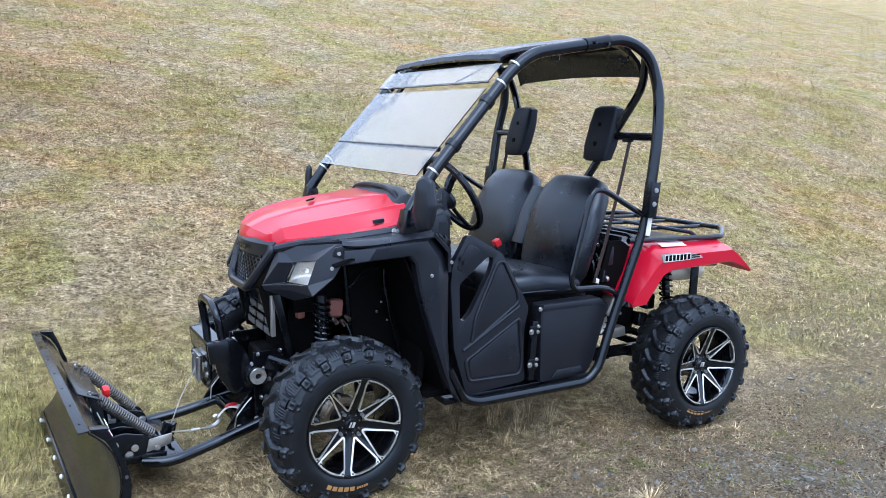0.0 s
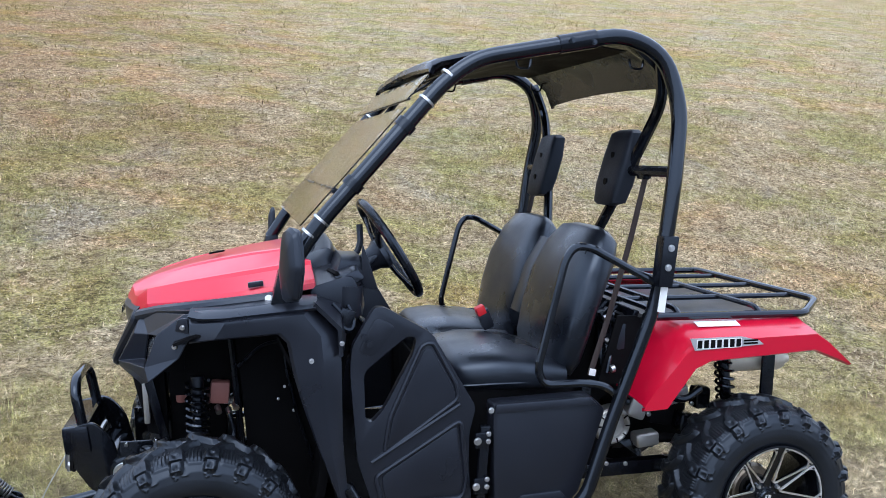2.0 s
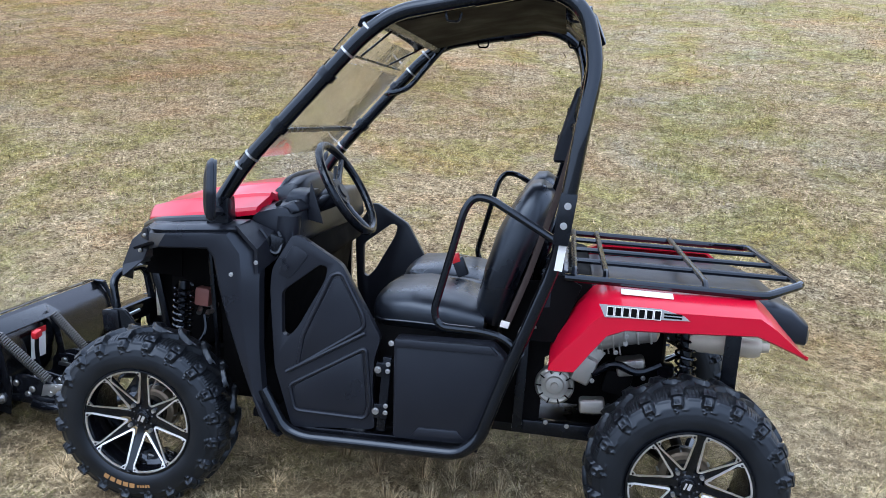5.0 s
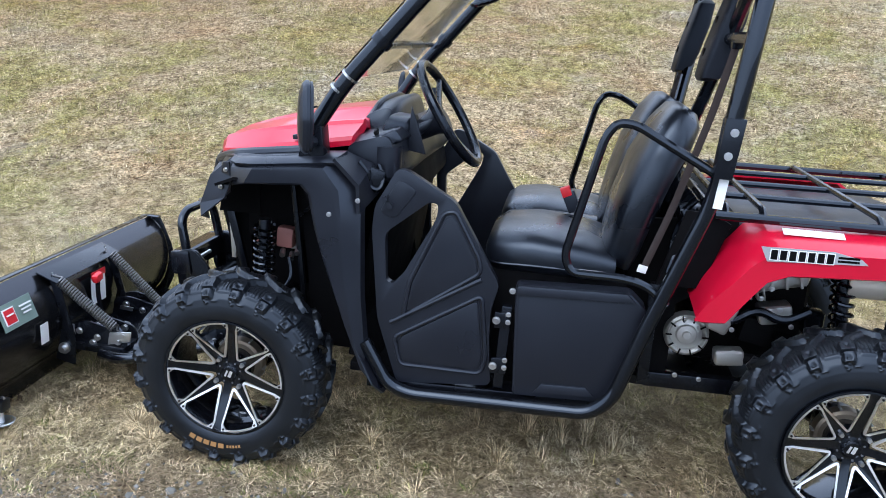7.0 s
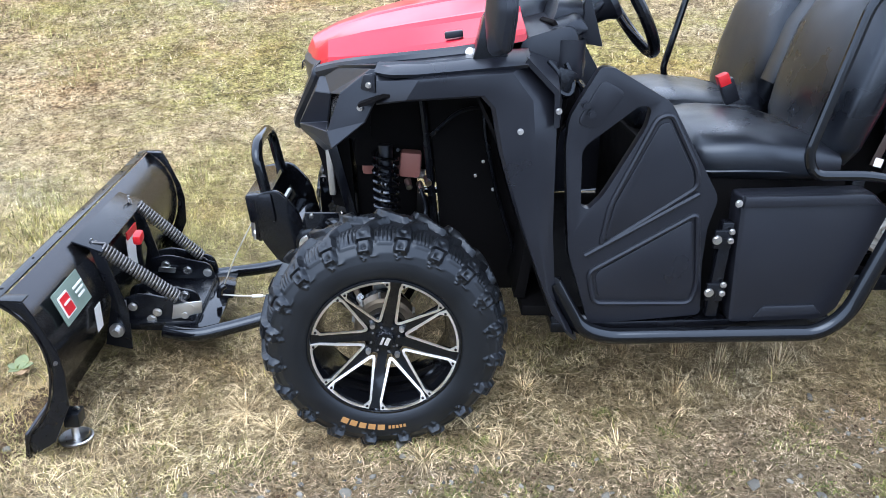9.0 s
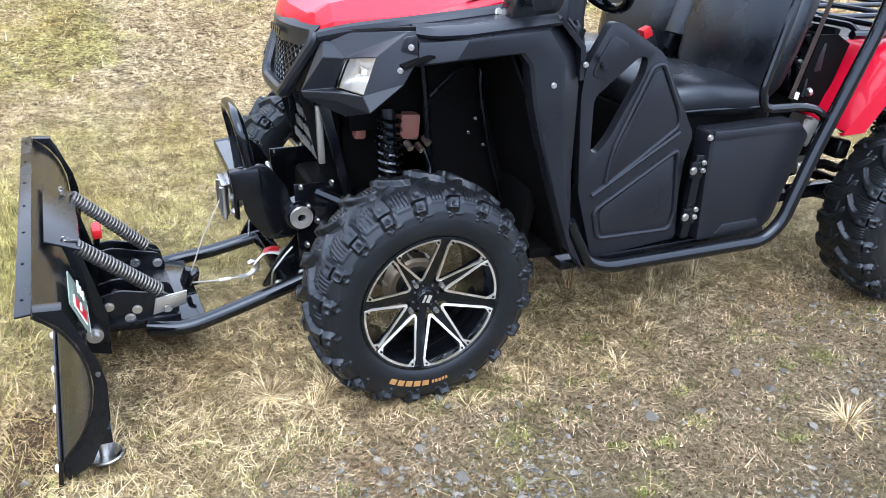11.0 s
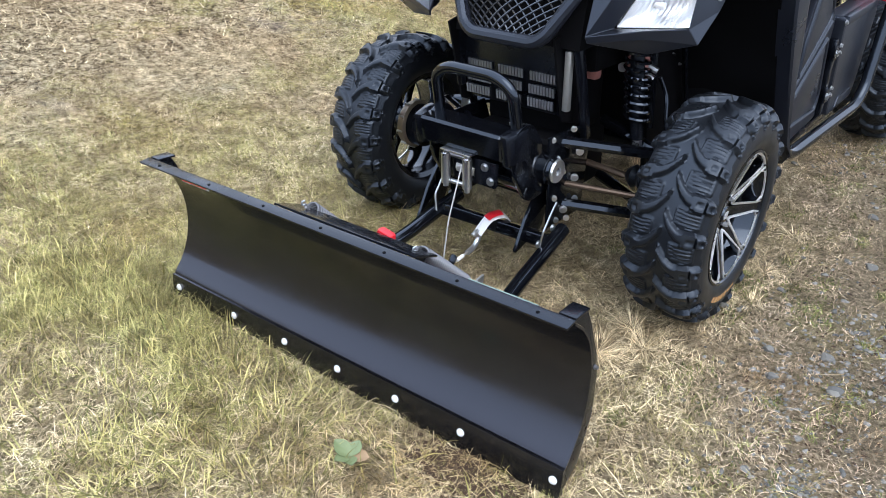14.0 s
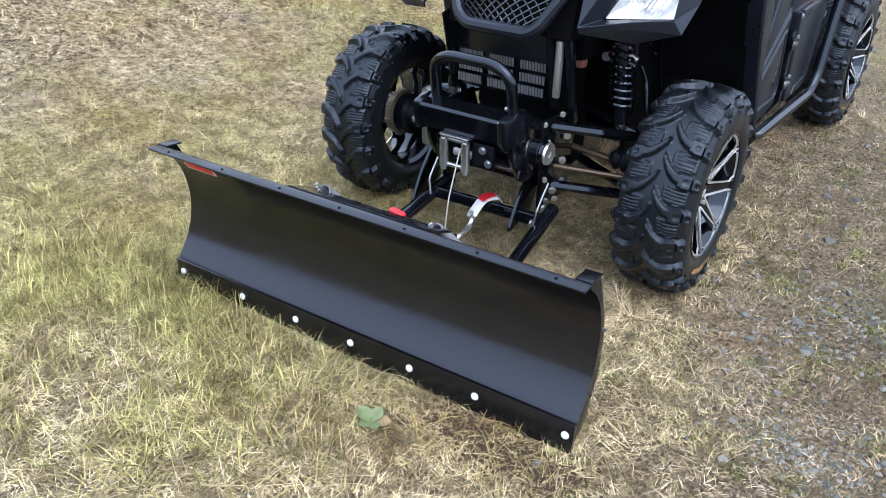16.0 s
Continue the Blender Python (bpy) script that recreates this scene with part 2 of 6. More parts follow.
def parched(n, l, position, colour):
    """The far corner of the lawn is browner than the rest: multiplies the colour there."""
    sep, mx, my, k, x = n.new("ShaderNodeSeparateXYZ"), n.new("ShaderNodeMapRange"), n.new("ShaderNodeMapRange"), n.new("ShaderNodeMath"), n.new("ShaderNodeMix")
    wob = n.new("ShaderNodeTexNoise")
    wob.inputs["Scale"].default_value, wob.inputs["Detail"].default_value = .35, 5
    l.new(position, wob.inputs["Vector"])
    add = n.new("ShaderNodeMath")
    add.operation = "MULTIPLY_ADD"
    add.inputs[1].default_value, add.inputs[2].default_value = 9.0, -4.5
    l.new(wob.outputs["Fac"], add.inputs[0])
    l.new(position, sep.inputs[0])
    shift = n.new("ShaderNodeMath")
    l.new(sep.outputs["X"], shift.inputs[0])
    l.new(add.outputs[0], shift.inputs[1])
    l.new(shift.outputs[0], mx.inputs["Value"])
    l.new(sep.outputs["Y"], my.inputs["Value"])
    mx.inputs["From Min"].default_value, mx.inputs["From Max"].default_value = 2.5, -3.5
    my.inputs["From Min"].default_value, my.inputs["From Max"].default_value = 4.0, 8.0
    k.operation = "MULTIPLY"
    l.new(mx.outputs[0], k.inputs[0])
    l.new(my.outputs[0], k.inputs[1])
    x.data_type, x.blend_type = "RGBA", "MULTIPLY"
    x.inputs[7].default_value = (.80, .70, .62, 1)
    l.new(k.outputs[0], x.inputs[0])
    l.new(colour, x.inputs[6])
    return x.outputs[2]


def ground_material():
    m = bpy.data.materials.new("dry_lawn")
    m.use_nodes = True
    n, l = m.node_tree.nodes, m.node_tree.links
    b = n["Principled BSDF"]
    b.inputs["Roughness"].default_value = 0.95
    b.inputs["Specular IOR Level"].default_value = 0.15
    geo = n.new("ShaderNodeNewGeometry")

    def noise_at(scale, detail=5, rough=0.6, warp=0.0):
        t = n.new("ShaderNodeTexNoise")
        t.inputs["Scale"].default_value, t.inputs["Detail"].default_value = scale, detail
        t.inputs["Roughness"].default_value, t.inputs["Distortion"].default_value = rough, warp
        l.new(geo.outputs["Position"], t.inputs["Vector"])
        return t

    def ramp(src, stops):
        r = n.new("ShaderNodeValToRGB")
        e = r.color_ramp.elements
        while len(e) < len(stops):
            e.new(0.5)
        for el, (p, c) in zip(e, stops):
            el.position, el.color = p, c + (1,)
        l.new(src, r.inputs["Fac"])
        return r

    def mixed(fac, a, c, kind="MIX"):
        x = n.new("ShaderNodeMix")
        x.data_type, x.blend_type = "RGBA", kind
        if isinstance(fac, float):
            x.inputs[0].default_value = fac
        else:
            l.new(fac, x.inputs[0])
        l.new(a, x.inputs[6])
        l.new(c, x.inputs[7])
        return x.outputs[2]

    straw = ramp(noise_at(38, 8, 0.75, 0.6).outputs["Fac"], [(0.40, (0.09, 0.067, 0.04)), (0.47, (0.38, 0.313, 0.205)), (0.54, (0.62, 0.532, 0.375)), (0.62, (0.90, 0.81, 0.62))])
    green = ramp(noise_at(45, 8, 0.75, 0.6).outputs["Fac"], [(0.40, (0.08, 0.08, 0.025)), (0.5, (0.36, 0.35, 0.125)), (0.60, (0.68, 0.64, 0.29))])
    patch = ramp(noise_at(0.9, 7, 0.72, 0.4).outputs["Fac"], [(0.46, (0, 0, 0)), (0.58, (0.9, 0.9, 0.9))])
    base = mixed(patch.outputs[0], straw.outputs[0], green.outputs[0])
    tone = ramp(noise_at(2.3, 5, 0.65).outputs["Fac"], [(0.3, (0.66, 0.6, 0.56)), (0.5, (0.92, 0.9, 0.88)), (0.7, (1, 1, 1))])
    base = mixed(1.0, base, tone.outputs[0], "MULTIPLY")
    mottle = ramp(noise_at(7.5, 6, 0.75, 0.5).outputs["Fac"], [(0.32, (0.5, 0.45, 0.4)), (0.48, (0.86, 0.84, 0.8)), (0.62, (1.1, 1.08, 1.04))])
    base = mixed(1.0, base, mottle.outputs[0], "MULTIPLY")
    hues = ramp(noise_at(0.55, 6, 0.7, 0.6).outputs["Fac"], [(0.36, (1.10, 0.92, 0.76)), (0.46, (1.06, 1.01, 0.94)), (0.56, (1, 1, 0.96)), (0.66, (0.90, 0.96, 1.06))])
    base = mixed(1.0, base, hues.outputs[0], "MULTIPLY")
    tufts = ramp(noise_at(15, 5, 0.7, 1.0).outputs["Fac"], [(0.37, (0.50, 0.45, 0.39)), (0.47, (1.0, 0.96, 0.91)), (0.55, (1.17, 1.15, 1.12)), (0.66, (1.42, 1.40, 1.36))])
    base = mixed(1.0, base, tufts.outputs[0], "MULTIPLY")
    bare = ramp(noise_at(1.3, 6, 0.7, 0.4).outputs["Fac"], [(0.58, (0, 0, 0)), (0.70, (0.40, 0.40, 0.40))])
    dust = ramp(noise_at(30, 7, 0.75).outputs["Fac"], [(0.3, (0.15, 0.125, 0.105)), (0.55, (0.34, 0.30, 0.265)), (0.75, (0.5, 0.46, 0.42))])
    base = mixed(bare.outputs[0], base, dust.outputs[0])
    soil = ramp(noise_at(60, 6, 0.7).outputs["Fac"], [(0.35, (0.05, 0.036, 0.026)), (0.6, (0.17, 0.13, 0.095)), (0.75, (0.27, 0.23, 0.18))])
    # bare earth shows where the near strip is worn by tyres
    sep = n.new("ShaderNodeSeparateXYZ")
    l.new(geo.outputs["Position"], sep.inputs[0])
    wear = n.new("ShaderNodeMapRange")
    wear.inputs["From Min"].default_value, wear.inputs["From Max"].default_value = 0.1, -1.1
    l.new(sep.outputs["Y"], wear.inputs["Value"])
    spots = ramp(noise_at(3.1, 6, 0.7).outputs["Fac"], [(0.42, (0, 0, 0)), (0.6, (1, 1, 1))])
    k = n.new("ShaderNodeMath")
    k.operation = "MULTIPLY"
    l.new(wear.outputs[0], k.inputs[0])
    l.new(spots.outputs[0], k.inputs[1])
    base = mixed(k.outputs[0], base, soil.outputs[0])
    thatch = ramp(noise_at(70, 8, 0.8, 0.5).outputs["Fac"], [(0.36, (0.045, 0.034, 0.021)), (0.5, (0.20, 0.158, 0.098)), (0.66, (0.46, 0.385, 0.26))])
    close = n.new("ShaderNodeMapRange")
    close.inputs["From Min"].default_value, close.inputs["From Max"].default_value = 1.9, 0.5
    close.inputs["To Min"].default_value, close.inputs["To Max"].default_value = 0.05, 0.80
    l.new(sep.outputs["Y"], close.inputs["Value"])
    base = mixed(close.outputs[0], base, thatch.outputs[0])
    # the gravel drive along the lawn
    stones = n.new("ShaderNodeTexVoronoi")
    stones.inputs["Scale"].default_value = 55
    l.new(geo.outputs["Position"], stones.inputs["Vector"])
    chip = ramp(stones.outputs["Color"], [(0.1, (0.09, 0.086, 0.08)), (0.5, (0.2, 0.192, 0.178)), (0.9, (0.36, 0.345, 0.315))])
    drive = n.new("ShaderNodeMapRange")
    drive.inputs["From Min"].default_value, drive.inputs["From Max"].default_value = -1.3, -2.4
    wob = n.new("ShaderNodeMath")
    wob.operation = "MULTIPLY_ADD"
    wob.inputs[1].default_value, wob.inputs[2].default_value = -0.10, 0.0
    l.new(sep.outputs["X"], wob.inputs[0])
    plus_ = n.new("ShaderNodeMath")
    l.new(wob.outputs[0], plus_.inputs[0])
    l.new(sep.outputs["Y"], plus_.inputs[1])
    l.new(plus_.outputs[0], drive.inputs["Value"])
    base = mixed(drive.outputs[0], base, chip.outputs[0])
    base = parched(n, l, geo.outputs["Position"], base)
    l.new(base, b.inputs["Base Color"])
    bp = n.new("ShaderNodeBump")
    bp.inputs["Strength"].default_value, bp.inputs["Distance"].default_value = 1.0, 0.045
    l.new(noise_at(55, 9, 0.8, 0.8).outputs["Fac"], bp.inputs["Height"])
    l.new(bp.outputs[0], b.inputs["Normal"])
    return m


GROUND = ground_material()


def axis_lines(lo, hi, near, step):
    """Lines close together near the vehicle and further apart towards the horizon."""
    a = [x * step for x in range(int(near[0] / step), int(near[1] / step) + 1)]
    s, x = step, a[-1]
    while x < hi:
        s *= 1.12
        x += s
        a.append(x)
    s, x = step, a[0]
    while x > lo:
        s *= 1.12
        x -= s
        a.insert(0, x)
    return np.array(a)


def ground():
    xs, ys = axis_lines(-600, 600, (-5, 6), 0.1), axis_lines(-600, 700, (-3.5, 8), 0.1)
    gx, gy = np.meshgrid(xs, ys)
    gz = ground_z(gx, gy)
    co = np.stack([gx, gy, gz], -1).reshape(-1, 3)
    nx, ny = len(xs), len(ys)
    i = (np.arange(ny - 1)[:, None] * nx + np.arange(nx - 1)[None]).ravel()
    quads = np.stack([i, i + 1, i + 1 + nx, i + nx], -1)
    me = bpy.data.meshes.new("ground")
    me.from_pydata(co.tolist(), [], quads.tolist())
    for p in me.polygons:
        p.use_smooth = True
    me.materials.append(GROUND)
    tagged(new("ground", me), "dry mown lawn rising into a gentle hillside", "ground", kind="structure")


ground()

# ---- utility vehicle ----
CY = 0.03
utv = tagged(empty("utility_vehicle", (0, CY, 0)), "black and red two-seat utility vehicle parked on dry grass", "utility vehicle")
BOTH = (-1, 1)


def ys(pts, s, y=None):
    """Points of one side turned to the side s."""
    return [(p[0], s * abs(p[1]), p[2]) for p in pts] if y is None else [(p[0], s * y, p[1]) for p in pts]


# wheels
def tyre_section(R, h, rim):
    """The carcass from the crown's middle to the bead, as radius and offset."""
    return [(R - .019, 0), (R - .0195, h * .28), (R - .021, h * .50), (R - .027, h * .70), (R - .039, h * .85), (R - .056, h * .945), (R - .078, h * .99), (R - .100, h * 1.0), (rim + .016, h * .965), (rim + .004, h * .93), (rim - .004, h * .84)]


def tyre_mesh(R, width, rim):
    """One moulded skin: the carcass, raised by chevron bars, shoulder blocks, ribs and hooks on the wall."""
    P = np.array(tyre_section(R, width / 2, rim))
    L = np.r_[0, np.cumsum(np.hypot(*np.diff(P, axis=0).T))]
    rows, per, count = 50, 28, 20
    s = np.r_[np.linspace(0, .70, rows - 8, endpoint=False), np.linspace(.70, 1, 8)] * L[-1]
    r, y = np.interp(s, L, P[:, 0]), np.interp(s, L, P[:, 1])
    dr, dy = np.gradient(r, s), np.gradient(y, s)
    q = s / L[-1]
    u = np.arange(per) / per
    U, Q = np.meshgrid(u, q)
    pitch = 2 * math.pi / count

    def ease(x):
        x = np.clip(x, 0, 1)
        return x * x * (3 - 2 * x)

    def bar(path, wide, lift, edge=.055):
        """A ridge along a path of (turn in pitches, place across the section, width factor)."""
        pa, pq, pw = (np.array(v) for v in zip(*path))
        mid, half = np.interp(Q, pq, pa), np.interp(Q, pq, pw) * wide / 2
        off = (U - mid + .5) % 1 - .5
        ends = ease((Q - pq[0]) / .012 + .5) * ease((pq[-1] - Q) / .012 + .5)
        return lift * ease((half - np.abs(off)) / edge + .5) * ends

    H = np.zeros_like(U)
    # low plate between the bars, scored by fine lines
    plate_ = bar([(.40, .13, .8), (.44, .22, 1.0), (.46, .34, 1.1), (.46, .47, .9)], .52, .0045, .10)
    for j in range(5):
        plate_ = np.minimum(plate_, .0045 - bar([(.24 + j * .10, .14, 1), (.28 + j * .10, .25, 1), (.29 + j * .10, .44, 1)], .03, .0030, .05))
    H = np.maximum(H, plate_)
    # curved bar from the crown's middle, widening into the shoulder block
    H = np.maximum(H, bar([(-.60, 0, .8), (-.40, .06, .9), (-.22, .13, 1.0), (-.09, .21, 1.0), (-.03, .29, 1.1)], .26, .017, .11))
    H = np.maximum(H, bar([(-.02, .27, 1.0), (.0, .35, 1.2), (.01, .425, 1.15)], .36, .0195, .09))
    H = np.minimum(H, .0195 - bar([(.005, .345, 1), (.01, .40, 1)], .15, .007, .07))
    H = np.maximum(H, bar([(.01, .435, 1.0), (.03, .50, 1.1), (.06, .565, 1.0)], .31, .0155, .09))
    H = np.minimum(H, .0165 - bar([(.03, .485, 1), (.05, .53, 1)], .13, .008, .07) * (H < .017))
    H = np.maximum(H, bar([(-.14, .42, .8), (-.12, .52, 1.0), (-.10, .585, .5)], .12, .010, .07))
    # thin hook moulded on the wall
    H = np.maximum(H, bar([(.02, .575, 1), (.16, .605, 1), (.06, .635, 1), (.12, .66, .8)], .10, .0045, .06))
    H = np.maximum(H, bar([(-.26, .60, 1), (-.18, .625, 1.0)], .22, .003, .06))
    H = np.maximum(H, bar([(.5, .875, 1), (.5, .895, 1)], 2.2, .0022))
    n = per * count
    ang = np.arange(n) * (2 * math.pi / n)
    co, faces = [], []
    for side in BOTH:
        h = np.tile(np.roll(H, 0 if side < 0 else per // 2, axis=1), (1, count))
        rr = r[:, None] + h * dy[:, None]
        yy = side * (y[:, None] - h * dr[:, None])
        co.append(np.stack([rr * np.cos(ang), yy, rr * np.sin(ang)], -1))
    # the two halves share the crown's middle row
    mid = (co[0][0] + co[1][0]) / 2
    ring = np.concatenate([co[0][:0:-1], mid[None], co[1][1:]])
    m = len(ring)
    i, j = np.meshgrid(np.arange(m - 1), np.arange(n), indexing="ij")
    k = (j + 1) % n
    quads = np.stack([i * n + j, i * n + k, (i + 1) * n + k, (i + 1) * n + j], -1).reshape(-1, 4)
    me = bpy.data.meshes.new("tyre")
    me.from_pydata(ring.reshape(-1, 3).tolist(), [], quads.tolist())
    for p in me.polygons:
        p.use_smooth = True
    me.set_sharp_from_angle(angle=radians(48))
    me.materials.append(RUBBER)
    return me


def wheel_parts(R, width, rim, face, turned, name):
    """A wheel about its own axis (local y, outer face at minus y): barrel with tyre, spokes, cap and nuts."""
    h = width / 2
    f = -face
    barrel = lathe([(rim + 0.002, f - 0.002), (rim + 0.003, f + 0.008), (rim - 0.008, f + 0.012), (rim - 0.016, f + 0.05), (rim - 0.026, 0.0), (rim - 0.012, h * 0.8), (rim + 0.003, h * 0.84), (rim + 0.001, h * 0.86),
                    (rim - 0.02, h * 0.8), (rim - 0.034, 0.0), (rim - 0.024, f + 0.05), (rim - 0.012, f + 0.012), (rim - 0.004, f - 0.003), (rim + 0.002, f - 0.002)], 64)
    w = part(name, barrel, BLACK_PAINT, utv, "black alloy wheel with machined spokes")
    ty = new("tyre", tyre_mesh(R, width, rim))
    ty.parent = w
    ty["label"] = "black knobbly mud tyre"
    deep = .046
    ro = rim - 0.006

    def dep(q):
        """The dish of the face: deeper towards the hub."""
        return f - 0.001 + deep * max(0.0, min(1.0, (ro - q) / (ro - .045))) ** 1.15

    # brake disc, caliper and hub seen between the spokes
    part("brake_disc", lathe([(0.035, f + .112), (0.072, f + .112), (0.080, f + .118), (0.084, f + .145), (0.076, f + .150), (0.035, f + .150), (0.035, f + .112)], 40), DISC, w, "brown grey brake drum")
    for k in range(10):
        a = k * math.pi / 5
        part("drum_rib", box((.083 * math.cos(a), f + .131, .083 * math.sin(a)), (.010, .026, .006), (0, -math.degrees(a), 0), .002), CAST, w)
    part("wheel_hub", lathe([(0.001, f + .07), (0.05, f + .07), (0.058, f + .08), (0.058, f + .15), (.074, f + .152), (.074, f + .19), (.062, f + .20), (.055, f + .24), (0.001, f + .24)], 28), BLACK_SATIN, w)
    N = 8
    half = math.pi / N
    for k in range(N):
        # the black spoke runs in the gap between two windows; every other gap is wider
        a = 2 * math.pi * k / N
        fat = 1.0 if k % 2 == 0 else .55
        rows = []
        for q, wd, t in ((0.028, .026, .026), (0.055, .018 + .006 * fat, .024), (0.11, .016 + .008 * fat, .018), (ro, .024 + .012 * fat, .016)):
            d = dep(q) + .0045
            rows.append([(q, d, -wd / 2), (q, d + .001, 0), (q, d, wd / 2), (q, d + t, wd / 2 * .7), (q, d + t, -wd / 2 * .7)])
        bm = loft(rows, True)
        bm.transform(Matrix.Rotation(-a, 4, "Y"))
        sp = part("spoke", bm, BLACK_PAINT, w)
        # the machined outline of the window beside it
        mid = a + half + radians(1.6) * (-1 if k % 2 else 1)
        wide = half * .87
        arc = [(ro * math.cos(t), ro * math.sin(t)) for t in [wide * (j / 4 - 1) for j in range(9)]]
        cor = ((ro - .022) * math.cos(wide * 1.04), (ro - .022) * math.sin(wide * 1.04))
        tip = .0105 - .002 * fat
        outer = [(.060, tip), (.054, tip * .4), (.054, -tip * .4), (.060, -tip), (cor[0], -cor[1])] + arc + [cor]
        inner = []
        for j, (q, z) in enumerate(outer):
            (qa, za), (qb, zb) = outer[j - 1], outer[(j + 1) % len(outer)]
            n1, n2 = Vector((-(z - za), q - qa)).normalized(), Vector((-(zb - z), qb - q)).normalized()
            n = n1 + n2
            n = n / max(n.dot(n1), 0.45) * (.0068 if q < .1 else .0056)
            inner.append((q + n.x, z + n.y))
        bm = bmesh.new()
        rings = [[bm.verts.new((q, dep(q) + dd, z)) for q, z in lp] for lp, dd in ((outer, 0.004), (outer, 0.0005), (inner, 0.0), (inner, 0.004))]
        for p, q in zip(rings, rings[1:]):
            for j in range(len(outer)):
                m = (j + 1) % len(outer)
                bm.faces.new((p[j], p[m], q[m], q[j]))
        # ears in the outer corners that carry the rivets
        for s in BOTH:
            e = wide
            tri = [(ro * math.cos(e), s * ro * math.sin(e)), ((ro - 0.002) * math.cos(e * 0.70), s * (ro - 0.002) * math.sin(e * 0.70)), ((ro - .024) * math.cos(e), s * (ro - .024) * math.sin(e))]
            lo = [bm.verts.new((q, dep(q) - 0.0004, z)) for q, z in tri]
            hi = [bm.verts.new((q, dep(q) + 0.005, z)) for q, z in tri]
            bm.faces.new(lo)
            for j in range(3):
                bm.faces.new((lo[j], lo[(j + 1) % 3], hi[(j + 1) % 3], hi[j]))
        rot = Matrix.Rotation(-mid, 4, "Y")
        bm.transform(rot)
        part("machined_edge", bm, ALLOY, sp, "bright machined edge", 20)
        for s in BOTH:
            e = wide * .89 * s
            p = rot @ Vector(((ro - 0.008) * math.cos(e), dep(ro - .008) - .0015, (ro - 0.008) * math.sin(e)))
            part("rim_rivet", rod(p, p + Vector((0, 0.004, 0)), 0.0034, 8), BLACK_PAINT, w)
    hf = f + deep
    cap = lathe([(0.0005, hf - 0.010), (0.021, hf - 0.010), (0.024, hf - 0.006), (0.028, hf + 0.002), (0.046, hf + 0.006), (0.054, hf + 0.016), (0.054, hf + 0.04), (0.001, hf + 0.04)], 28)
    cp = part("hub_cap", cap, BLACK_PAINT, w)
    for x, wd in ((-.007, .006), (.006, .010)):
        part("cap_mark", box((x, hf - .0105, 0), (wd, 0.002, 0.022), (0, 14, 0), 0), ALLOY, cp)
    for k in range(8):
        a = math.pi / 8 + k * math.pi / 4
        part("cap_screw", rod((.036 * math.cos(a), hf + .002, .036 * math.sin(a)), (.036 * math.cos(a), hf - .001, .036 * math.sin(a)), .003, 6), SPRING, cp)
    for k in range(4):
        a = math.pi / 4 + k * math.pi / 2
        p = (0.053 * math.cos(a), hf + 0.016, 0.053 * math.sin(a))
        part("lug_nut", rod(p, (p[0], hf - 0.012, p[2]), 0.0095, 6, 0.0065), STEEL, w, "", 20)
    # faded orange lettering as plain bars on the outer wall
    for k in range(10):
        big = k < 5
        a = radians((-117 + k * 6.0) if big else (-87.5 + (k - 5) * 2.4)) + radians(turned)
        r = rim + 0.040
        bm = add_box(bmesh.new(), (0, 0, 0), (0.0185, 0.003, 0.0165) if big else (.0065, .003, .0095))
        bm.transform(Matrix.Translation((r * math.cos(a), -h * .985, r * math.sin(a))) @ Matrix.Rotation(-a + math.pi / 2, 4, "Y"))
        part("wall_marking", bm, ORANGE, w)
    return w


wf = wheel_parts(.320, .214, .1915, .098, 9, "wheel")
wf.matrix_basis = pose(-.003, -.544, .308, 1.6, 0, 2.1) @ pose(0, 0, 0, 0, 9, 0)
wb = wheel_parts(.328, .232, .193, .116, 5, "wheel")
wb.matrix_basis = pose(1.842, -.528, .327) @ pose(0, 0, 0, 0, 5, 0)
copy_thing(wf, pose(.004, .595, .308, 1.6, 0, 182) @ pose(0, 0, 0, 0, 40, 0))
copy_thing(wb, pose(1.842, .585, .327, 0, 0, 180) @ pose(0, 0, 0, 0, 70, 0))

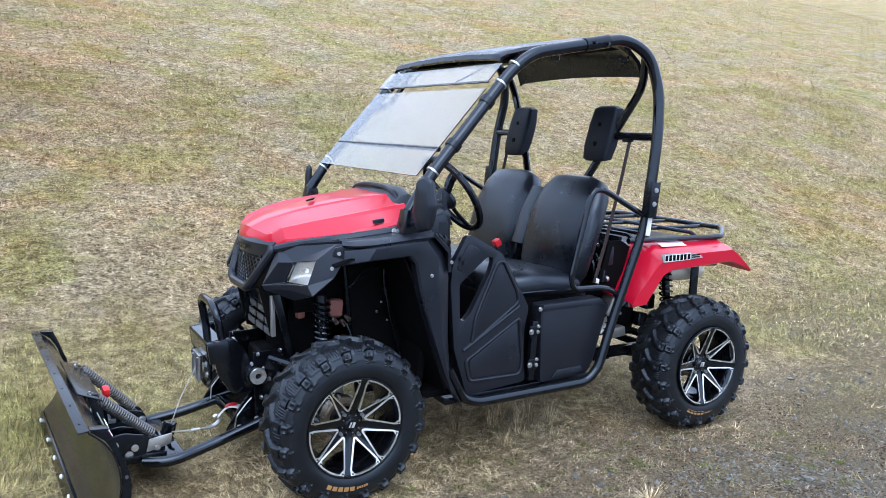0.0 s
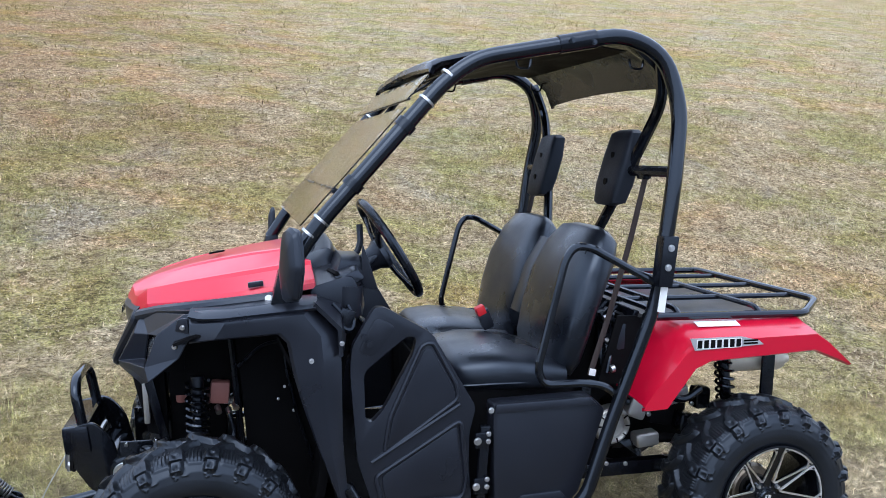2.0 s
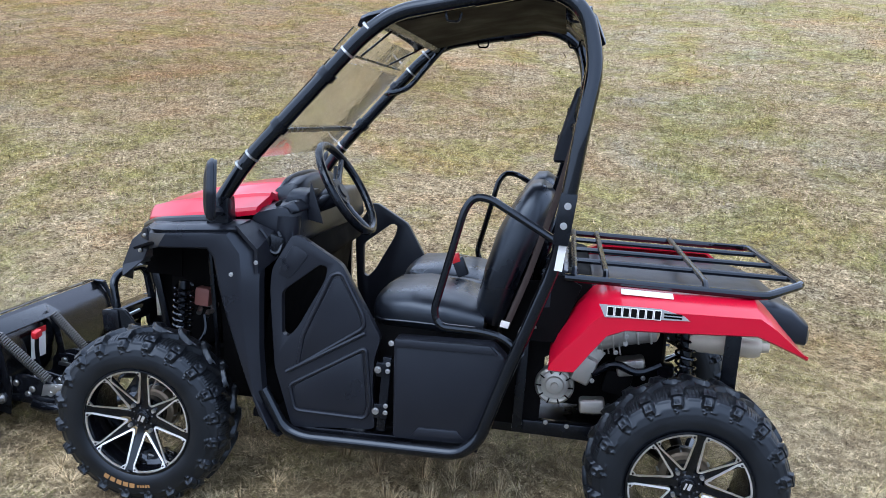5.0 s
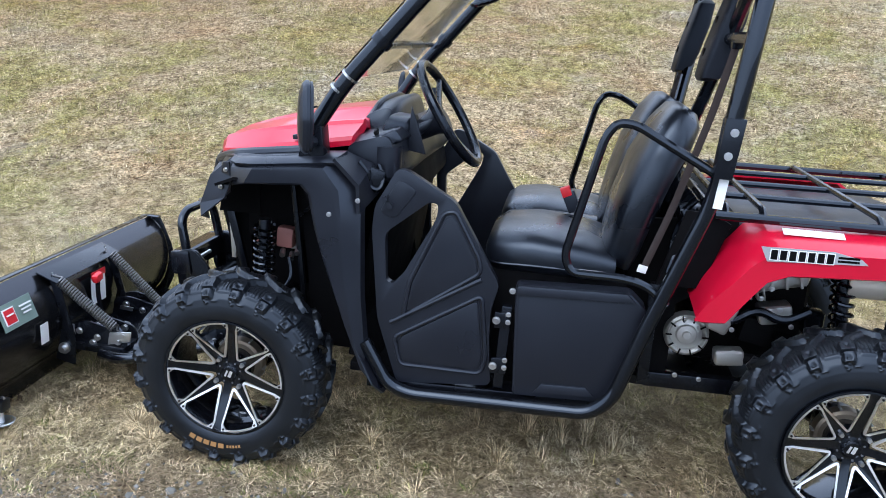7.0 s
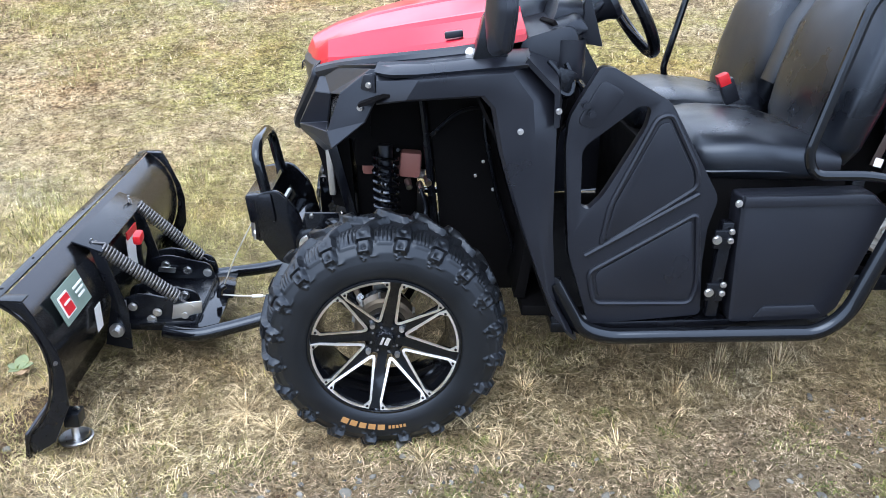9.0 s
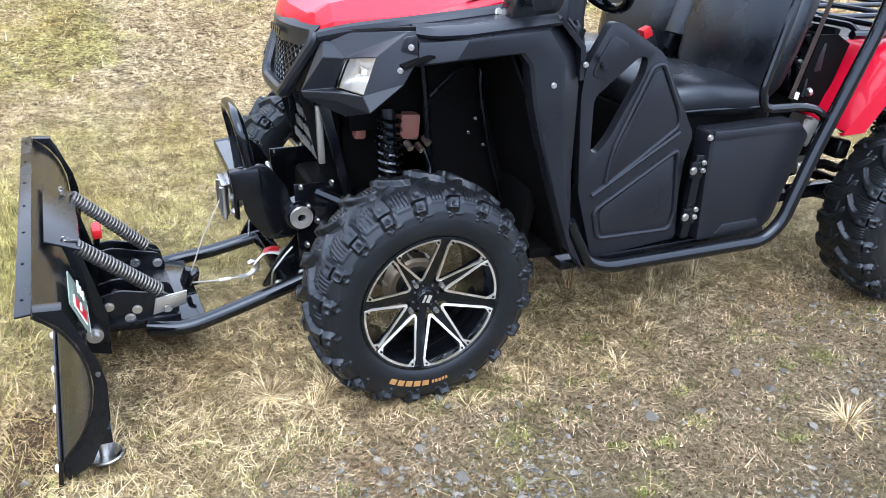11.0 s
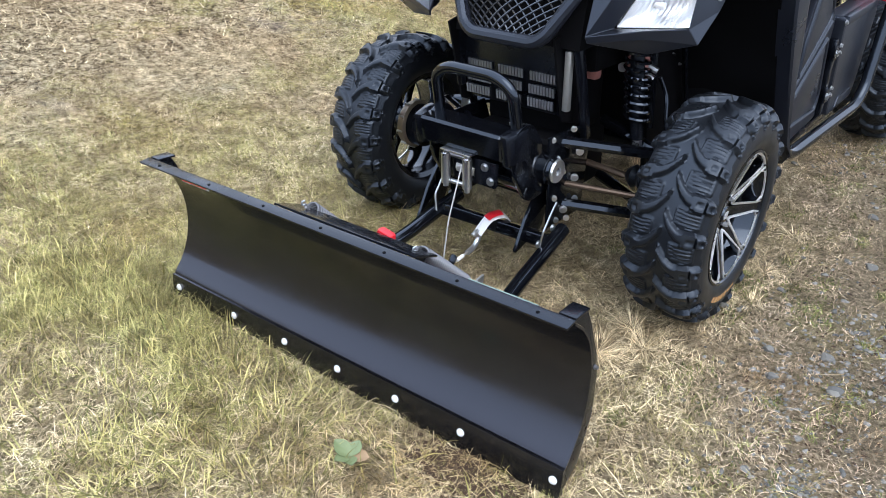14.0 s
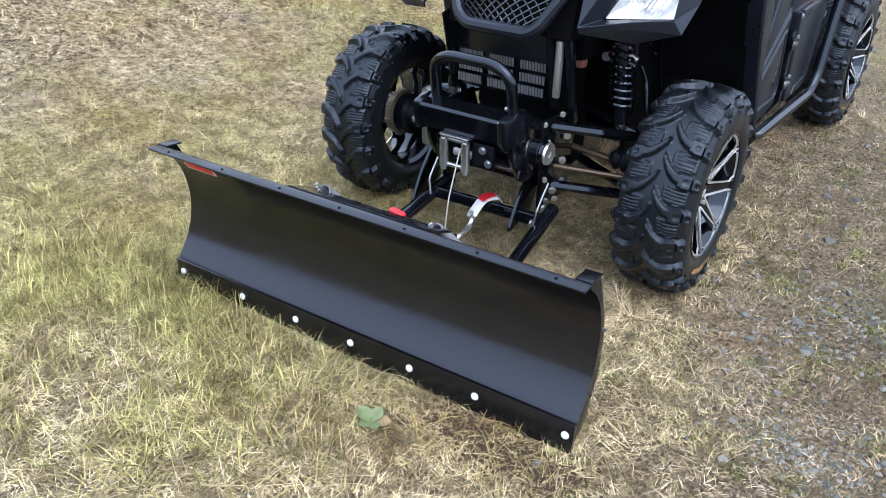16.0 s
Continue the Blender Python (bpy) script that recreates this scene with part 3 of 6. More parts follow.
# roll cage
for s in BOTH:
    up = [(0.245, .537, 1.09), (0.33, .534, 1.225), (0.70, .515, 1.655), (0.80, .515, 1.728), (1.255, .556, 1.822), (1.385, .572, 1.762), (1.432, .598, 1.60), (1.408, .630, 1.41), (1.384, .634, 1.17)]
    part("cage_tube", tube(ys(up, s), 0.0245, 0.07, 14), BLACK_PAINT, utv, "glossy black roll cage tube")
    low = [(1.386, .634, 1.20), (1.370, .624, 1.0), (1.246, .610, .62), (1.176, .610, .39), (1.115, .605, .332), (0.57, .575, .305), (0.50, .570, .328), (0.425, .572, .46)]
    part("side_rail", tube(ys(low, s), 0.021, 0.07, 12), BLACK_PAINT, utv, "glossy black side rail")
    part("cage_bracket", plate([(1.352, 1.06), (1.400, 1.06), (1.414, 1.215), (1.362, 1.215)], s * 0.668, s * 0.622, w=0.004), BLACK_SATIN, utv)
    for z, x in ((1.18, 1.387), (1.12, 1.380)):
        bolt(utv, (x, s * .668, z), (0, s, 0), 0.008)
    part("pillar_foot", plate([(0.20, 0.99), (0.285, 0.99), (0.275, 1.10), (0.225, 1.10)], s * 0.565, s * 0.50, w=0.006), BLACK_SATIN, utv)
    inner = [(1.385, .545, 1.765), (1.425, .50, 1.63), (1.385, .33, 1.36), (1.33, .18, 1.10), (1.30, .16, .80)]
    part("seat_post", tube(ys(inner, s), 0.019, 0.06, 10), BLACK_PAINT, utv)
    part("crossbar", tube(ys([(1.408, .628, 1.41), (1.385, .33, 1.41)], s), 0.018, 0.02, 10), BLACK_SATIN, utv)
    # clamps of the windshield
    for (x, z) in ((0.312, 1.203), (0.345, 1.243), (0.648, 1.595), (0.715, 1.672)):
        d = Vector((0.37, 0, 0.43)).normalized() * 0.0038
        c = Vector((x, s * (.533 - (x - .3) * .05), z))
        part("hose_clamp", rod(c - d, c + d, 0.0275, 16), STEEL, utv, "bright steel hose clamp")
    for (x, z) in ((0.435, 1.347), (0.585, 1.521)):
        d = Vector((0.37, 0, 0.43)).normalized() * 0.014
        c = Vector((x, s * (.533 - (x - .3) * .05), z))
        part("pillar_clamp", rod(c - d, c + d, 0.031, 16), BLACK_SATIN, utv)
    grab = [(1.29, .60, .685), (1.232, .60, .738), (1.16, .60, .752), (1.02, .60, .752), (0.998, .60, .80), (1.072, .60, 1.135), (1.10, .60, 1.178), (1.15, .605, 1.176), (1.372, .628, 1.062)]
    part("grab_bar", tube(ys(grab, s), 0.0125, 0.035, 10), BLACK_PAINT, utv)
part("roof_crossbar", tube([(0.76, -.50, 1.70), (0.76, .50, 1.70)], 0.018, 0.02), BLACK_SATIN, utv)

# roof
rows = []
for x, z in ((0.664, 1.694), (0.672, 1.714), (0.70, 1.728), (0.78, 1.750), (1.0, 1.792), (1.25, 1.838), (1.335, 1.822), (1.42, 1.755), (1.455, 1.68)):
    rows.append([(x, y, z + (0.018 * (1 - (y / .48) ** 2)) - (0.012 if abs(y) > .46 else 0)) for y in (-.475, -.46, -.4, -.25, -.22, 0, .22, .25, .4, .46, .475)])
part("roof", thick(loft(rows), 0.016), BLACK_SATIN, utv, "black moulded plastic roof")

# Added dark sheet: paints the shade on the roof's underside.
rows = []
for x, z in ((0.74, 1.700), (1.0, 1.768), (1.22, 1.808), (1.32, 1.798)):
    rows.append([(x, y, z - .006) for y in (-.44, -.2, 0, .2, .44)])
part("roof_shade_sheet", thick(loft(rows), 0.004), DARK, utv)

# windshield, two panes
def pane(u0, u1, y, off):
    a, b = Vector((0.33, 0, 1.225)), Vector((0.70, 0, 1.655))
    n = Vector((-(b - a).z, 0, (b - a).x)).normalized() * off
    p, q = a.lerp(b, u0) + n, a.lerp(b, u1) + n
    t = n.normalized() * 0.004
    bm = bmesh.new()
    vs = [bm.verts.new((v.x, sy * y, v.z)) for v in (p, q, q + t, p + t) for sy in BOTH]
    for i, j, k, m in ((0, 1, 3, 2), (2, 3, 5, 4), (4, 5, 7, 6), (6, 7, 1, 0), (0, 2, 4, 6), (1, 3, 5, 7)):
        bm.faces.new((vs[i], vs[j], vs[k], vs[m]))
    return bm


for u0, u1, off in ((-0.05, 0.765, 0.030), (0.80, 0.985, 0.042)):
    g = part("windshield", pane(u0, u1, 0.505, off), GLASS, utv, "clear plastic windshield pane", 0)
    g.visible_shadow = False
part("windshield_strip", tube([(0.385, -.50, 1.328), (0.385, .50, 1.328)], 0.010, 0.01, 8), BLACK_SATIN, utv)
part("windshield_strip", tube([(0.60, -.50, 1.60), (0.60, .50, 1.60)], 0.004, 0.01, 8), BLACK_SATIN, utv)

for s in BOTH:
    part("windshield_strut", tube([(.615, s * .22, 1.605), (.80, s * .34, 1.73)], .004, .01, 6), BLACK_SATIN, utv)
    # sleeves that join the cage, and loops under the roof
    part("cage_sleeve", tube(ys([(1.045, .537, 1.779), (1.160, .548, 1.803)], s), .0285, .01, 14), BLACK_SATIN, utv)
    for x in (1.075, 1.145):
        bolt(utv, (x, s * .571, 1.79), (0, s, 0), .007, mat=BLACK_PAINT)
    for x, z in ((.97, 1.745), (1.355, 1.765)):
        part("roof_hook", tube([(x - .025, s * .44, z), (x - .02, s * .445, z - .03), (x + .02, s * .445, z - .03), (x + .025, s * .44, z)], .004, .012, 6), BLACK_SATIN, utv)
part("passenger_handle", tube([(.80, .50, 1.72), (.73, .485, 1.63), (.645, .485, 1.52), (.56, .49, 1.495), (.54, .515, 1.49)], .0125, .04, 10), BLACK_PAINT, utv)

# hood
def hood_row(x, w, e, c):
    """Half a cross section: edge, side facet, crest, valley, ridge of the middle panel, middle."""
    d = c - e
    u = min(1.0, max(0.0, (x + .20) / .52))
    crest = w * (.86 - .16 * u)
    valley = crest - .030 - .02 * u
    ridge = min(valley - .012, .045 + .13 * u)
    k = .74 - .12 * u
    half = [(w, e - .016), (w - .003, e), (w - .014, e + d * .14), (crest + .012, e + d * (k - .13)), (crest, e + d * k), (crest - .012, e + d * (k + .02)), (valley, e + d * (k - .12)), (valley - .012, e + d * (k - .09)),
            (ridge + .010, e + d * .90), (ridge, e + d * .97), (ridge * .85, e + d * 1.0), (ridge * .4, e + d * .985)]
    bend = .055 * (x < -.15) * max(0, (-.15 - x) / .085)
    full = [(-y, z) for y, z in half] + [(0, c)] + [(y, z) for y, z in reversed(half)]
    return [(x + bend * (abs(y) / w) ** 2, y, z) for y, z in full]


rows = [hood_row(*q) for q in ((-.240, .236, .912, .930), (-.238, .238, .930, .954), (-.222, .246, .948, .986), (-.16, .285, .964, 1.018), (-.05, .378, .985, 1.056), (.05, .430, 1.002, 1.082), (.16, .455, 1.018, 1.106), (.27, .462, 1.04, 1.124), (.335, .462, 1.052, 1.130), (.342, .462, 1.03, 1.10))]
part("hood", thick(loft(rows), 0.010), RED, utv, "glossy red hood", 16)
for y in (-0.02, 0.0, 0.02):
    part("hood_vent", box((0.045 + y * 0.6, y - 0.01, 1.0915), (0.028, 0.010, 0.006), (0, -13, 0), 0.002), DARK, utv)
for s in BOTH:
    part("hood_latch", box((0.165, s * .436, 1.046), (0.045, 0.018, 0.016), (0, -8, 0), 0.004), BLACK_PLASTIC, utv)
    trim = [(-.178, .246, .922), (-.12, .312, .946), (-.04, .415, .972), (0.06, .462, .99), (0.17, .485, 1.006), (0.26, .492, 1.02)]
    part("hood_trim", tube(ys(trim, s), 0.019, 0.05, 10), BLACK_PLASTIC, utv)
    bolt(utv, (0.20, s * .503, 1.014), (0, s, .3), 0.008)


# front fender and cheek
def fender_y(x):
    return 0.603 - 1.2 * max(0.0, 0.04 - x)


def cheek_y(x):
    return 0.485 + 0.50 * (x + 0.112)


for s in BOTH:
    arch = [(-.018, .893), (.05, .916), (.14, .922), (.222, .928), (.247, .903), (.269, .80), (.295, .715), (.325, .63), (.372, .505), (.419, .384), (.468, .303)]
    rim_ = [(-.016, .985), (.10, .998), (.25, 1.014), (.335, 1.018), (.398, .935), (.403, .84), (.406, .74), (.411, .60), (.432, .40), (.494, .300)]
    rows = []
    for k, ((xi, zi), (xo, zo)) in enumerate(zip(arch, rim_)):
        top = 1.0 if k <= 4 else 0.25
        yi, yo = fender_y(xi), fender_y(xo)
        xm, zm = xi + (xo - xi) * .5, zi + (zo - zi) * .5
        lip = .05 if k > 1 else .010
        rows.append([(xi, s * (yi - lip), zi), (xi, s * (yi - .006), zi), (xi + (xo - xi) * .06, s * yi, zi + (zo - zi) * .06), (xm, s * (fender_y(xm) + .004), zm), (xi + (xo - xi) * .62, s * (fender_y(xm) + .002), zi + (zo - zi) * .62),
                     (xo, s * (yo - .012 - .040 * top), zo), (xo + .004, s * (yo - .05 - .03 * top), zo - .002)])
    part("front_fender", thick(loft(rows), .008), BLACK_PLASTIC, utv, "black moulded front fender", 24)
    fp = [(-.056, .928), (-.048, .962), (-.022, .968), (-.018, .922)]
    bm = plate(fp, 0, .008, w=.002, round_=.006)
    for v in bm.verts:
        v.co.y = s * (cheek_y(v.co.x) + .007 - v.co.y)
    part("fender_pad", bm, BLACK_PLASTIC, utv)
    # its top, rising to the hood's edge
    rows = []
    for x, xi, yi, zi in ((-.022, -.185, .24, .935), (.0, -.11, .315, .957), (.02, -.03, .392, .973), (.08, .06, .452, .988), (.16, .16, .476, 1.003), (.25, .25, .487, 1.016), (.325, .325, .487, 1.022)):
        yo = fender_y(x)
        z = 0.982 + 0.10 * max(0, x)
        rows.append([(x, s * (yo - .002), z - .012), (x + .006, s * (yo - .02), z + .002), (xi + .012, s * (yi + .02), zi + .004), (xi, s * yi, zi)])
    part("fender_top", thick(loft(rows), 0.01), BLACK_PLASTIC, utv)
    rows = [[(.325, s * .60, 1.016), (.325, s * .48, 1.022)], [(.40, s * .60, .943), (.41, s * .48, .99)], [(.405, s * .60, .86), (.43, s * .48, .90)]]
    part("fender_rear", thick(loft(rows), 0.012), BLACK_PLASTIC, utv)
    for p in ((.315, .852), (.400, .90)):
        bolt(utv, (p[0], s * .606, p[1]), (0, s, 0), 0.0055)
    for p in ((-.034, .940), (-.056, .884)):
        bolt(utv, (p[0], s * (cheek_y(p[0]) + .006), p[1]), (-.6, s, 0), 0.0055)
    # cheek round the headlight
    pts = dict(S=(-.172, .250, .932), B=(-.030, .506, .974), N=(-.012, .520, .974), M=(-.016, .532, .912), D=(-.046, .520, .850), L=(-.128, .512, .782), T=(-.158, .396, .746),
               R=(-.190, .303, .880), U=(-.145, .348, .884), C=(-.108, .488, .911), E=(-.141, .490, .820), F=(-.160, .297, .798), G=(-.240, .262, .786), H=(-.190, .400, .812), K=(-.234, .264, .768), Q=(-.184, .400, .79))
    bm = bmesh.new()
    V = {n: bm.verts.new((p[0], s * p[1], p[2])) for n, p in pts.items()}
    for q in ("SBCUR", "BNMC", "MDEC", "DLE", "RUFG", "GFH", "FEH", "ELQH", "LTQ", "GHQK", "KQT", "SRG"):
        bm.faces.new([V[n] for n in q])
    bmesh.ops.triangulate(bm, faces=[f for f in bm.faces if len(f.verts) > 4])
    thick(bm, 0.005)
    bevel_all(bm, 0.0016, 1, 30)
    ck = part("headlight_surround", bm, BLACK_PLASTIC, utv, "", 12)
    # headlight
    ctr = Vector((-.075, s * .40, .86))
    quad = [Vector((p[0] + .012, s * p[1], p[2])) for p in (pts["C"], pts["U"], pts["F"], pts["E"])]
    rows = []
    for i in range(9):
        v = i / 8
        row = []
        for j in range(57):
            u = j / 56
            p = quad[1].lerp(quad[0], u).lerp(quad[2].lerp(quad[3], u), v)
            edge = min(u, 1 - u) * 4, min(v, 1 - v) * 3.2
            bowl = min(1.0, edge[0]) * min(1.0, edge[1])
            row.append(p + Vector((.004 + .026 * bowl + .0035 * abs(math.sin(u * 14 * math.pi)) * bowl, 0, .004 * math.sin(v * 9) * bowl)))
        rows.append(row)
    hl = part("headlight", thick(loft(rows), .003), CHROME, utv, "clear headlight with a bright fluted reflector", 40)
    part("bulb_shield", box(tuple(quad[0].lerp(quad[2], .5) + Vector((.014, 0, .004))), (.014, .030, .016), (0, 10, 0), .004), CHROME, hl)
    bm = bmesh.new()
    bm.faces.new([bm.verts.new(q + Vector((-.006, 0, 0))) for q in fillet(quad, .015, 3, True)])
    lens = part("lens", thick(bm, 0.003), LENS, hl, "clear lens")
    lens.visible_shadow = False
    # liner of the wheel arch, its shade put into the near-black colour
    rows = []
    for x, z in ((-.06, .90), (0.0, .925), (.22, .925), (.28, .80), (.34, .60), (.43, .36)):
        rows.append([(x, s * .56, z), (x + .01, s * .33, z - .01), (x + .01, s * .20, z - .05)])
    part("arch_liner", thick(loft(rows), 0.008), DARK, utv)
    part("arch_rail", tube([(.085, s * .285, .90), (.105, s * .285, .74), (.135, s * .285, .45)], .011, .05, 8), BLACK_SATIN, utv)
    part("arch_rail", tube([(.27, s * .30, .90), (.255, s * .30, .80), (.30, s * .30, .60), (.36, s * .30, .42)], .007, .06, 8), BLACK_SATIN, utv)
    part("arch_rail", tube([(.115, s * .287, .76), (.19, s * .287, .83), (.25, s * .287, .84)], .006, .03, 6), BLACK_SATIN, utv)
    for p in ((.03, .895), (.13, .90)):
        bolt(utv, (p[0], s * .335, p[1]), (0, s, 0), 0.0055)
    # The panel's colour holds the arch's shade too.
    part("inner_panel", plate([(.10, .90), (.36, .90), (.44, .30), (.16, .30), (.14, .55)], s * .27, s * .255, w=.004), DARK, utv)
    for p in ((.06, .885, .28), (.16, .885, .28), (.26, .70, .28), (.29, .62, .28), (.24, .66, .28)):
        bolt(utv, (p[0], s * p[2], p[1] - .012), (0, s, 0), 0.0035)

# Tub between the arches, painted in the same shade black.
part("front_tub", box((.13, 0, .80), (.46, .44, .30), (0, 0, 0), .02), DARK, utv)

# grille
gf = [(-.184, -.236, .925), (-.184, .206, .925), (-.252, .118, .775), (-.258, .085, .752), (-.258, -.120, .752), (-.252, -.155, .775)]
part("grille_frame", tube(gf, 0.019, 0.03, 10, True), BLACK_PLASTIC, utv, "black moulded grille frame")
part("nose", thick(loft([[(x0 + .055 * (k / 4) ** 2, -.015 + hw * k / 4, z) for k in range(-4, 5)] for x0, hw, z in ((-.232, .225, .950), (-.247, .222, .934), (-.243, .205, .884))]), 0.016), BLACK_PLASTIC, utv)
for k in range(5):
    part("badge", box((-.2515, -.066 + k * .026, .909), (0.003, 0.018, 0.020), (0, 6, 0), 0.001), BLACK_PAINT, utv)


def grille_point(u, v):
    """u across, v up, both 0 to 1."""
    z = .760 + v * .130
    hw = .115 + .085 * min(1, v * 1.1)
    return (-.254 + v * .030 + .02 * (2 * u - 1) ** 2, -.016 - hw + 2 * hw * u, z)


bm = bmesh.new()
NX = 10
for k in range(-5, NX + 1):
    for sgn in BOTH:
        p, q = (k / NX, 0.0), ((k + 5) / NX, 1.0)
        if sgn < 0:
            p, q = ((1 - p[0]), 0.0), ((1 - q[0]), 1.0)
        pts = [(p[0] + (q[0] - p[0]) * t / 12, t / 12) for t in range(13)]
        pts = [x for x in pts if -0.001 <= x[0] <= 1.001]
        if len(pts) > 1:
            sweep(bm, [Vector(grille_point(*x)) + Vector((sgn * .001, 0, 0)) for x in pts], 0.0025, 0, 5)
part("grille_mesh", bm, MESH, utv, "black diamond grille mesh")
# Added dark sheet that stands for the shade behind the mesh.
part("grille_back", plate([(-.20, .735), (-.05, .735), (-.05, .93), (-.165, .93)], -.225, .195, w=0), DARK, utv)

# radiator behind the bumper
rad = part("radiator", box((-.135, .02, .640), (0.03, 0.36, 0.23), (0, -6, 0), 0.004), BLACK_SATIN, utv)
for c in range(3):
    for r in range(5):
        y, z = -.085 + c * .112, .556 + r * .037
        fins = part("radiator_row", box((-.1495 - (.635 - z) * .105, y, z), (0.004, .092, 0.030), (0, -6, 0), 0), BLACK_SATIN, rad)
        for j in range(9):
            part("radiator_fin", add_box(bmesh.new(), (-.1525 - (.635 - z) * .105, y - .040 + j * .010, z), (0.006, 0.0062, 0.026), (0, -6, 0)), FIN, fins, "", 0)
for s in BOTH:
    part("radiator_shroud", plate([(-.225, .76), (-.12, .78), (-.10, .50), (-.165, .52)], s * (.165 if s < 0 else .205), s * (.157 if s < 0 else .197), w=.003), DARK, utv)
part("radiator_side", box((-.170, -.178, .640), (0.018, 0.02, 0.17), (2, -3, 0), 0.004), CAST, utv, "grey radiator side tank")
part("radiator_side", box((-.170, .205, .65), (0.02, 0.022, 0.18), (-2, -4, 0), 0.004), BLACK_SATIN, utv)

# doors and side panels
for s in BOTH:
    outer = [(.436, .875), (.500, .992), (.530, .992), (.675, .912), (.820, .678), (.802, .60), (.802, .499), (.818, .358), (.527, .330), (.458, .533), (.432, .80)]
    hole = [(.472, .800), (.600, .905), (.628, .900), (.622, .855), (.533, .681), (.500, .645), (.480, .655)]
    d = part("door", plate(outer, s * .555, s * .525, [hole], 0.007, 0.02), BLACK_PLASTIC, utv, "black moulded half door with an open window", 30)
    for poly in ([(.545, .56), (.755, .70), (.748, .74), (.675, .868), (.652, .862), (.562, .66)], [(.530, .478), (.762, .625), (.785, .44), (.775, .405), (.545, .405)], [(.452, .86), (.505, .965), (.565, .935), (.50, .845)]):
        part("door_panel", plate(poly, s * .559, s * .552, w=.005, round_=0.02), BLACK_PLASTIC, d)
    for path in ([(.538, .548), (.764, .708), (.756, .75), (.678, .885), (.645, .877), (.553, .66)], [(.513, .479), (.772, .640), (.797, .445), (.785, .393), (.535, .392)]):
        part("door_ridge", tube(ys(path, s, .556), 0.0075, .02, 8, True), BLACK_PLASTIC, d)
    part("door_rib", tube(ys([(.500, .525), (.768, .690)], s, .557), 0.008, .01, 8), BLACK_PLASTIC, d)
    for p in ((.470, .905), (.486, .885)):
        bolt(utv, (p[0], s * .563, p[1]), (0, s, 0), 0.008, mat=BLACK_PLASTIC)
    hs = part("hinge_post", box((.845, s * .555, .49), (.030, .03, .26), (0, 2, 0), .005), BLACK_SATIN, utv)
    for z in (.577, .433):
        part("hinge", box((.838, s * .572, z), (.045, .012, .05), (0, 0, 0), .004), BLACK_SATIN, hs)
        bolt(hs, (.822, s * .578, z), (0, s, 0), 0.009)
        for dz in (.012, -.012):
            bolt(hs, (.856, s * .578, z + dz + .01), (0, s, 0), 0.006)
    pan = [(.868, .688), (1.195, .700), (1.245, .655), (1.165, .385), (1.13, .355), (.885, .345)]
    rp = part("side_panel", plate(pan, s * .575, s * .50, w=.01, round_=.015), BLACK_PLASTIC, utv, "black plastic panel below the seat", 30)
    part("panel_step", plate([(.945, .362), (1.125, .372), (1.10, .40), (.97, .395)], s * .581, s * .572, w=.005), BLACK_PLASTIC, rp)
    part("panel_lip", plate([(.872, .660), (1.215, .672), (1.185, .700), (.875, .690)], s * .584, s * .560, w=.006), BLACK_PLASTIC, rp)
    bolt(utv, (.862, s * .577, .672), (0, s, 0), 0.007)
    # foot well wall and sill
    part("sill", box((.80, s * .50, .325), (.74, .10, .03), (0, -1.5, 0), .006), BLACK_SATIN, utv)

# floor, dash, tunnel
part("floor_pan", box((.76, 0, .335), (.80, .98, .03), (0, 0, 0), .004), DARK, utv)
part("firewall", box((.40, 0, .66), (.03, .90, .62), (0, 8, 0), .004), DARK, utv)
part("skid_frame", box((.95, 0, .30), (1.3, .44, .05), (0, 0, 0), .006), BLACK_SATIN, utv)


def puff(rows, n=16, p=3.2):
    """A moulded block: rows of (centre, half width vector, half height vector), as a rounded section."""
    n *= 2
    rr = []
    for c, u, v in rows:
        c, u, v = Vector(c), Vector(u), Vector(v)
        ring = []
        for k in range(n):
            a = 2 * math.pi * k / n
            ca, sa = math.cos(a), math.sin(a)
            ring.append(c + u * (math.copysign(abs(ca) ** (2 / p), ca)) + v * (math.copysign(abs(sa) ** (2 / p), sa)))
        rr.append(ring)
    bm = loft(rr, True)
    bm.faces.new([v for v in list(bm.verts)[:n]][::-1])
    bm.faces.new([v for v in list(bm.verts)[-n:]])
    return bm


def across(profile):
    """Rows from one side to the other: y, x centre, z centre, half depth, half height."""
    return [((x, y, z), (hx, 0, .02), (-.015, 0, hz)) for y, x, z, hx, hz in profile]


part("dashboard", puff(across([(-.468, .40, .985, .050, .050), (-.462, .40, .990, .068, .068), (-.40, .405, 1.0, .082, .072), (-.30, .41, 1.005, .085, .075), (0, .40, 1.005, .085, .080), (.30, .41, 1.005, .085, .075), (.40, .405, 1.0, .082, .072), (.462, .40, .990, .068, .068), (.468, .40, .985, .050, .050)]), 14, 5), BLACK_PLASTIC, utv, "black moulded dashboard", 40)
part("dash_hump", puff(across([(-.262, .372, 1.055, .035, .040), (-.245, .372, 1.068, .048, .055), (-.16, .375, 1.082, .056, .064), (0, .375, 1.086, .058, .066), (.16, .375, 1.082, .056, .064), (.245, .372, 1.068, .048, .055), (.262, .372, 1.055, .035, .040)]), 14, 4), BLACK_PLASTIC, utv, "", 40)
part("dash_ledge", puff(across([(-.455, .43, 1.052, .030, .012), (-.445, .43, 1.056, .046, .018), (-.36, .435, 1.062, .05, .020), (-.33, .435, 1.060, .04, .016)]), 12, 5), BLACK_PLASTIC, utv, "", 40)
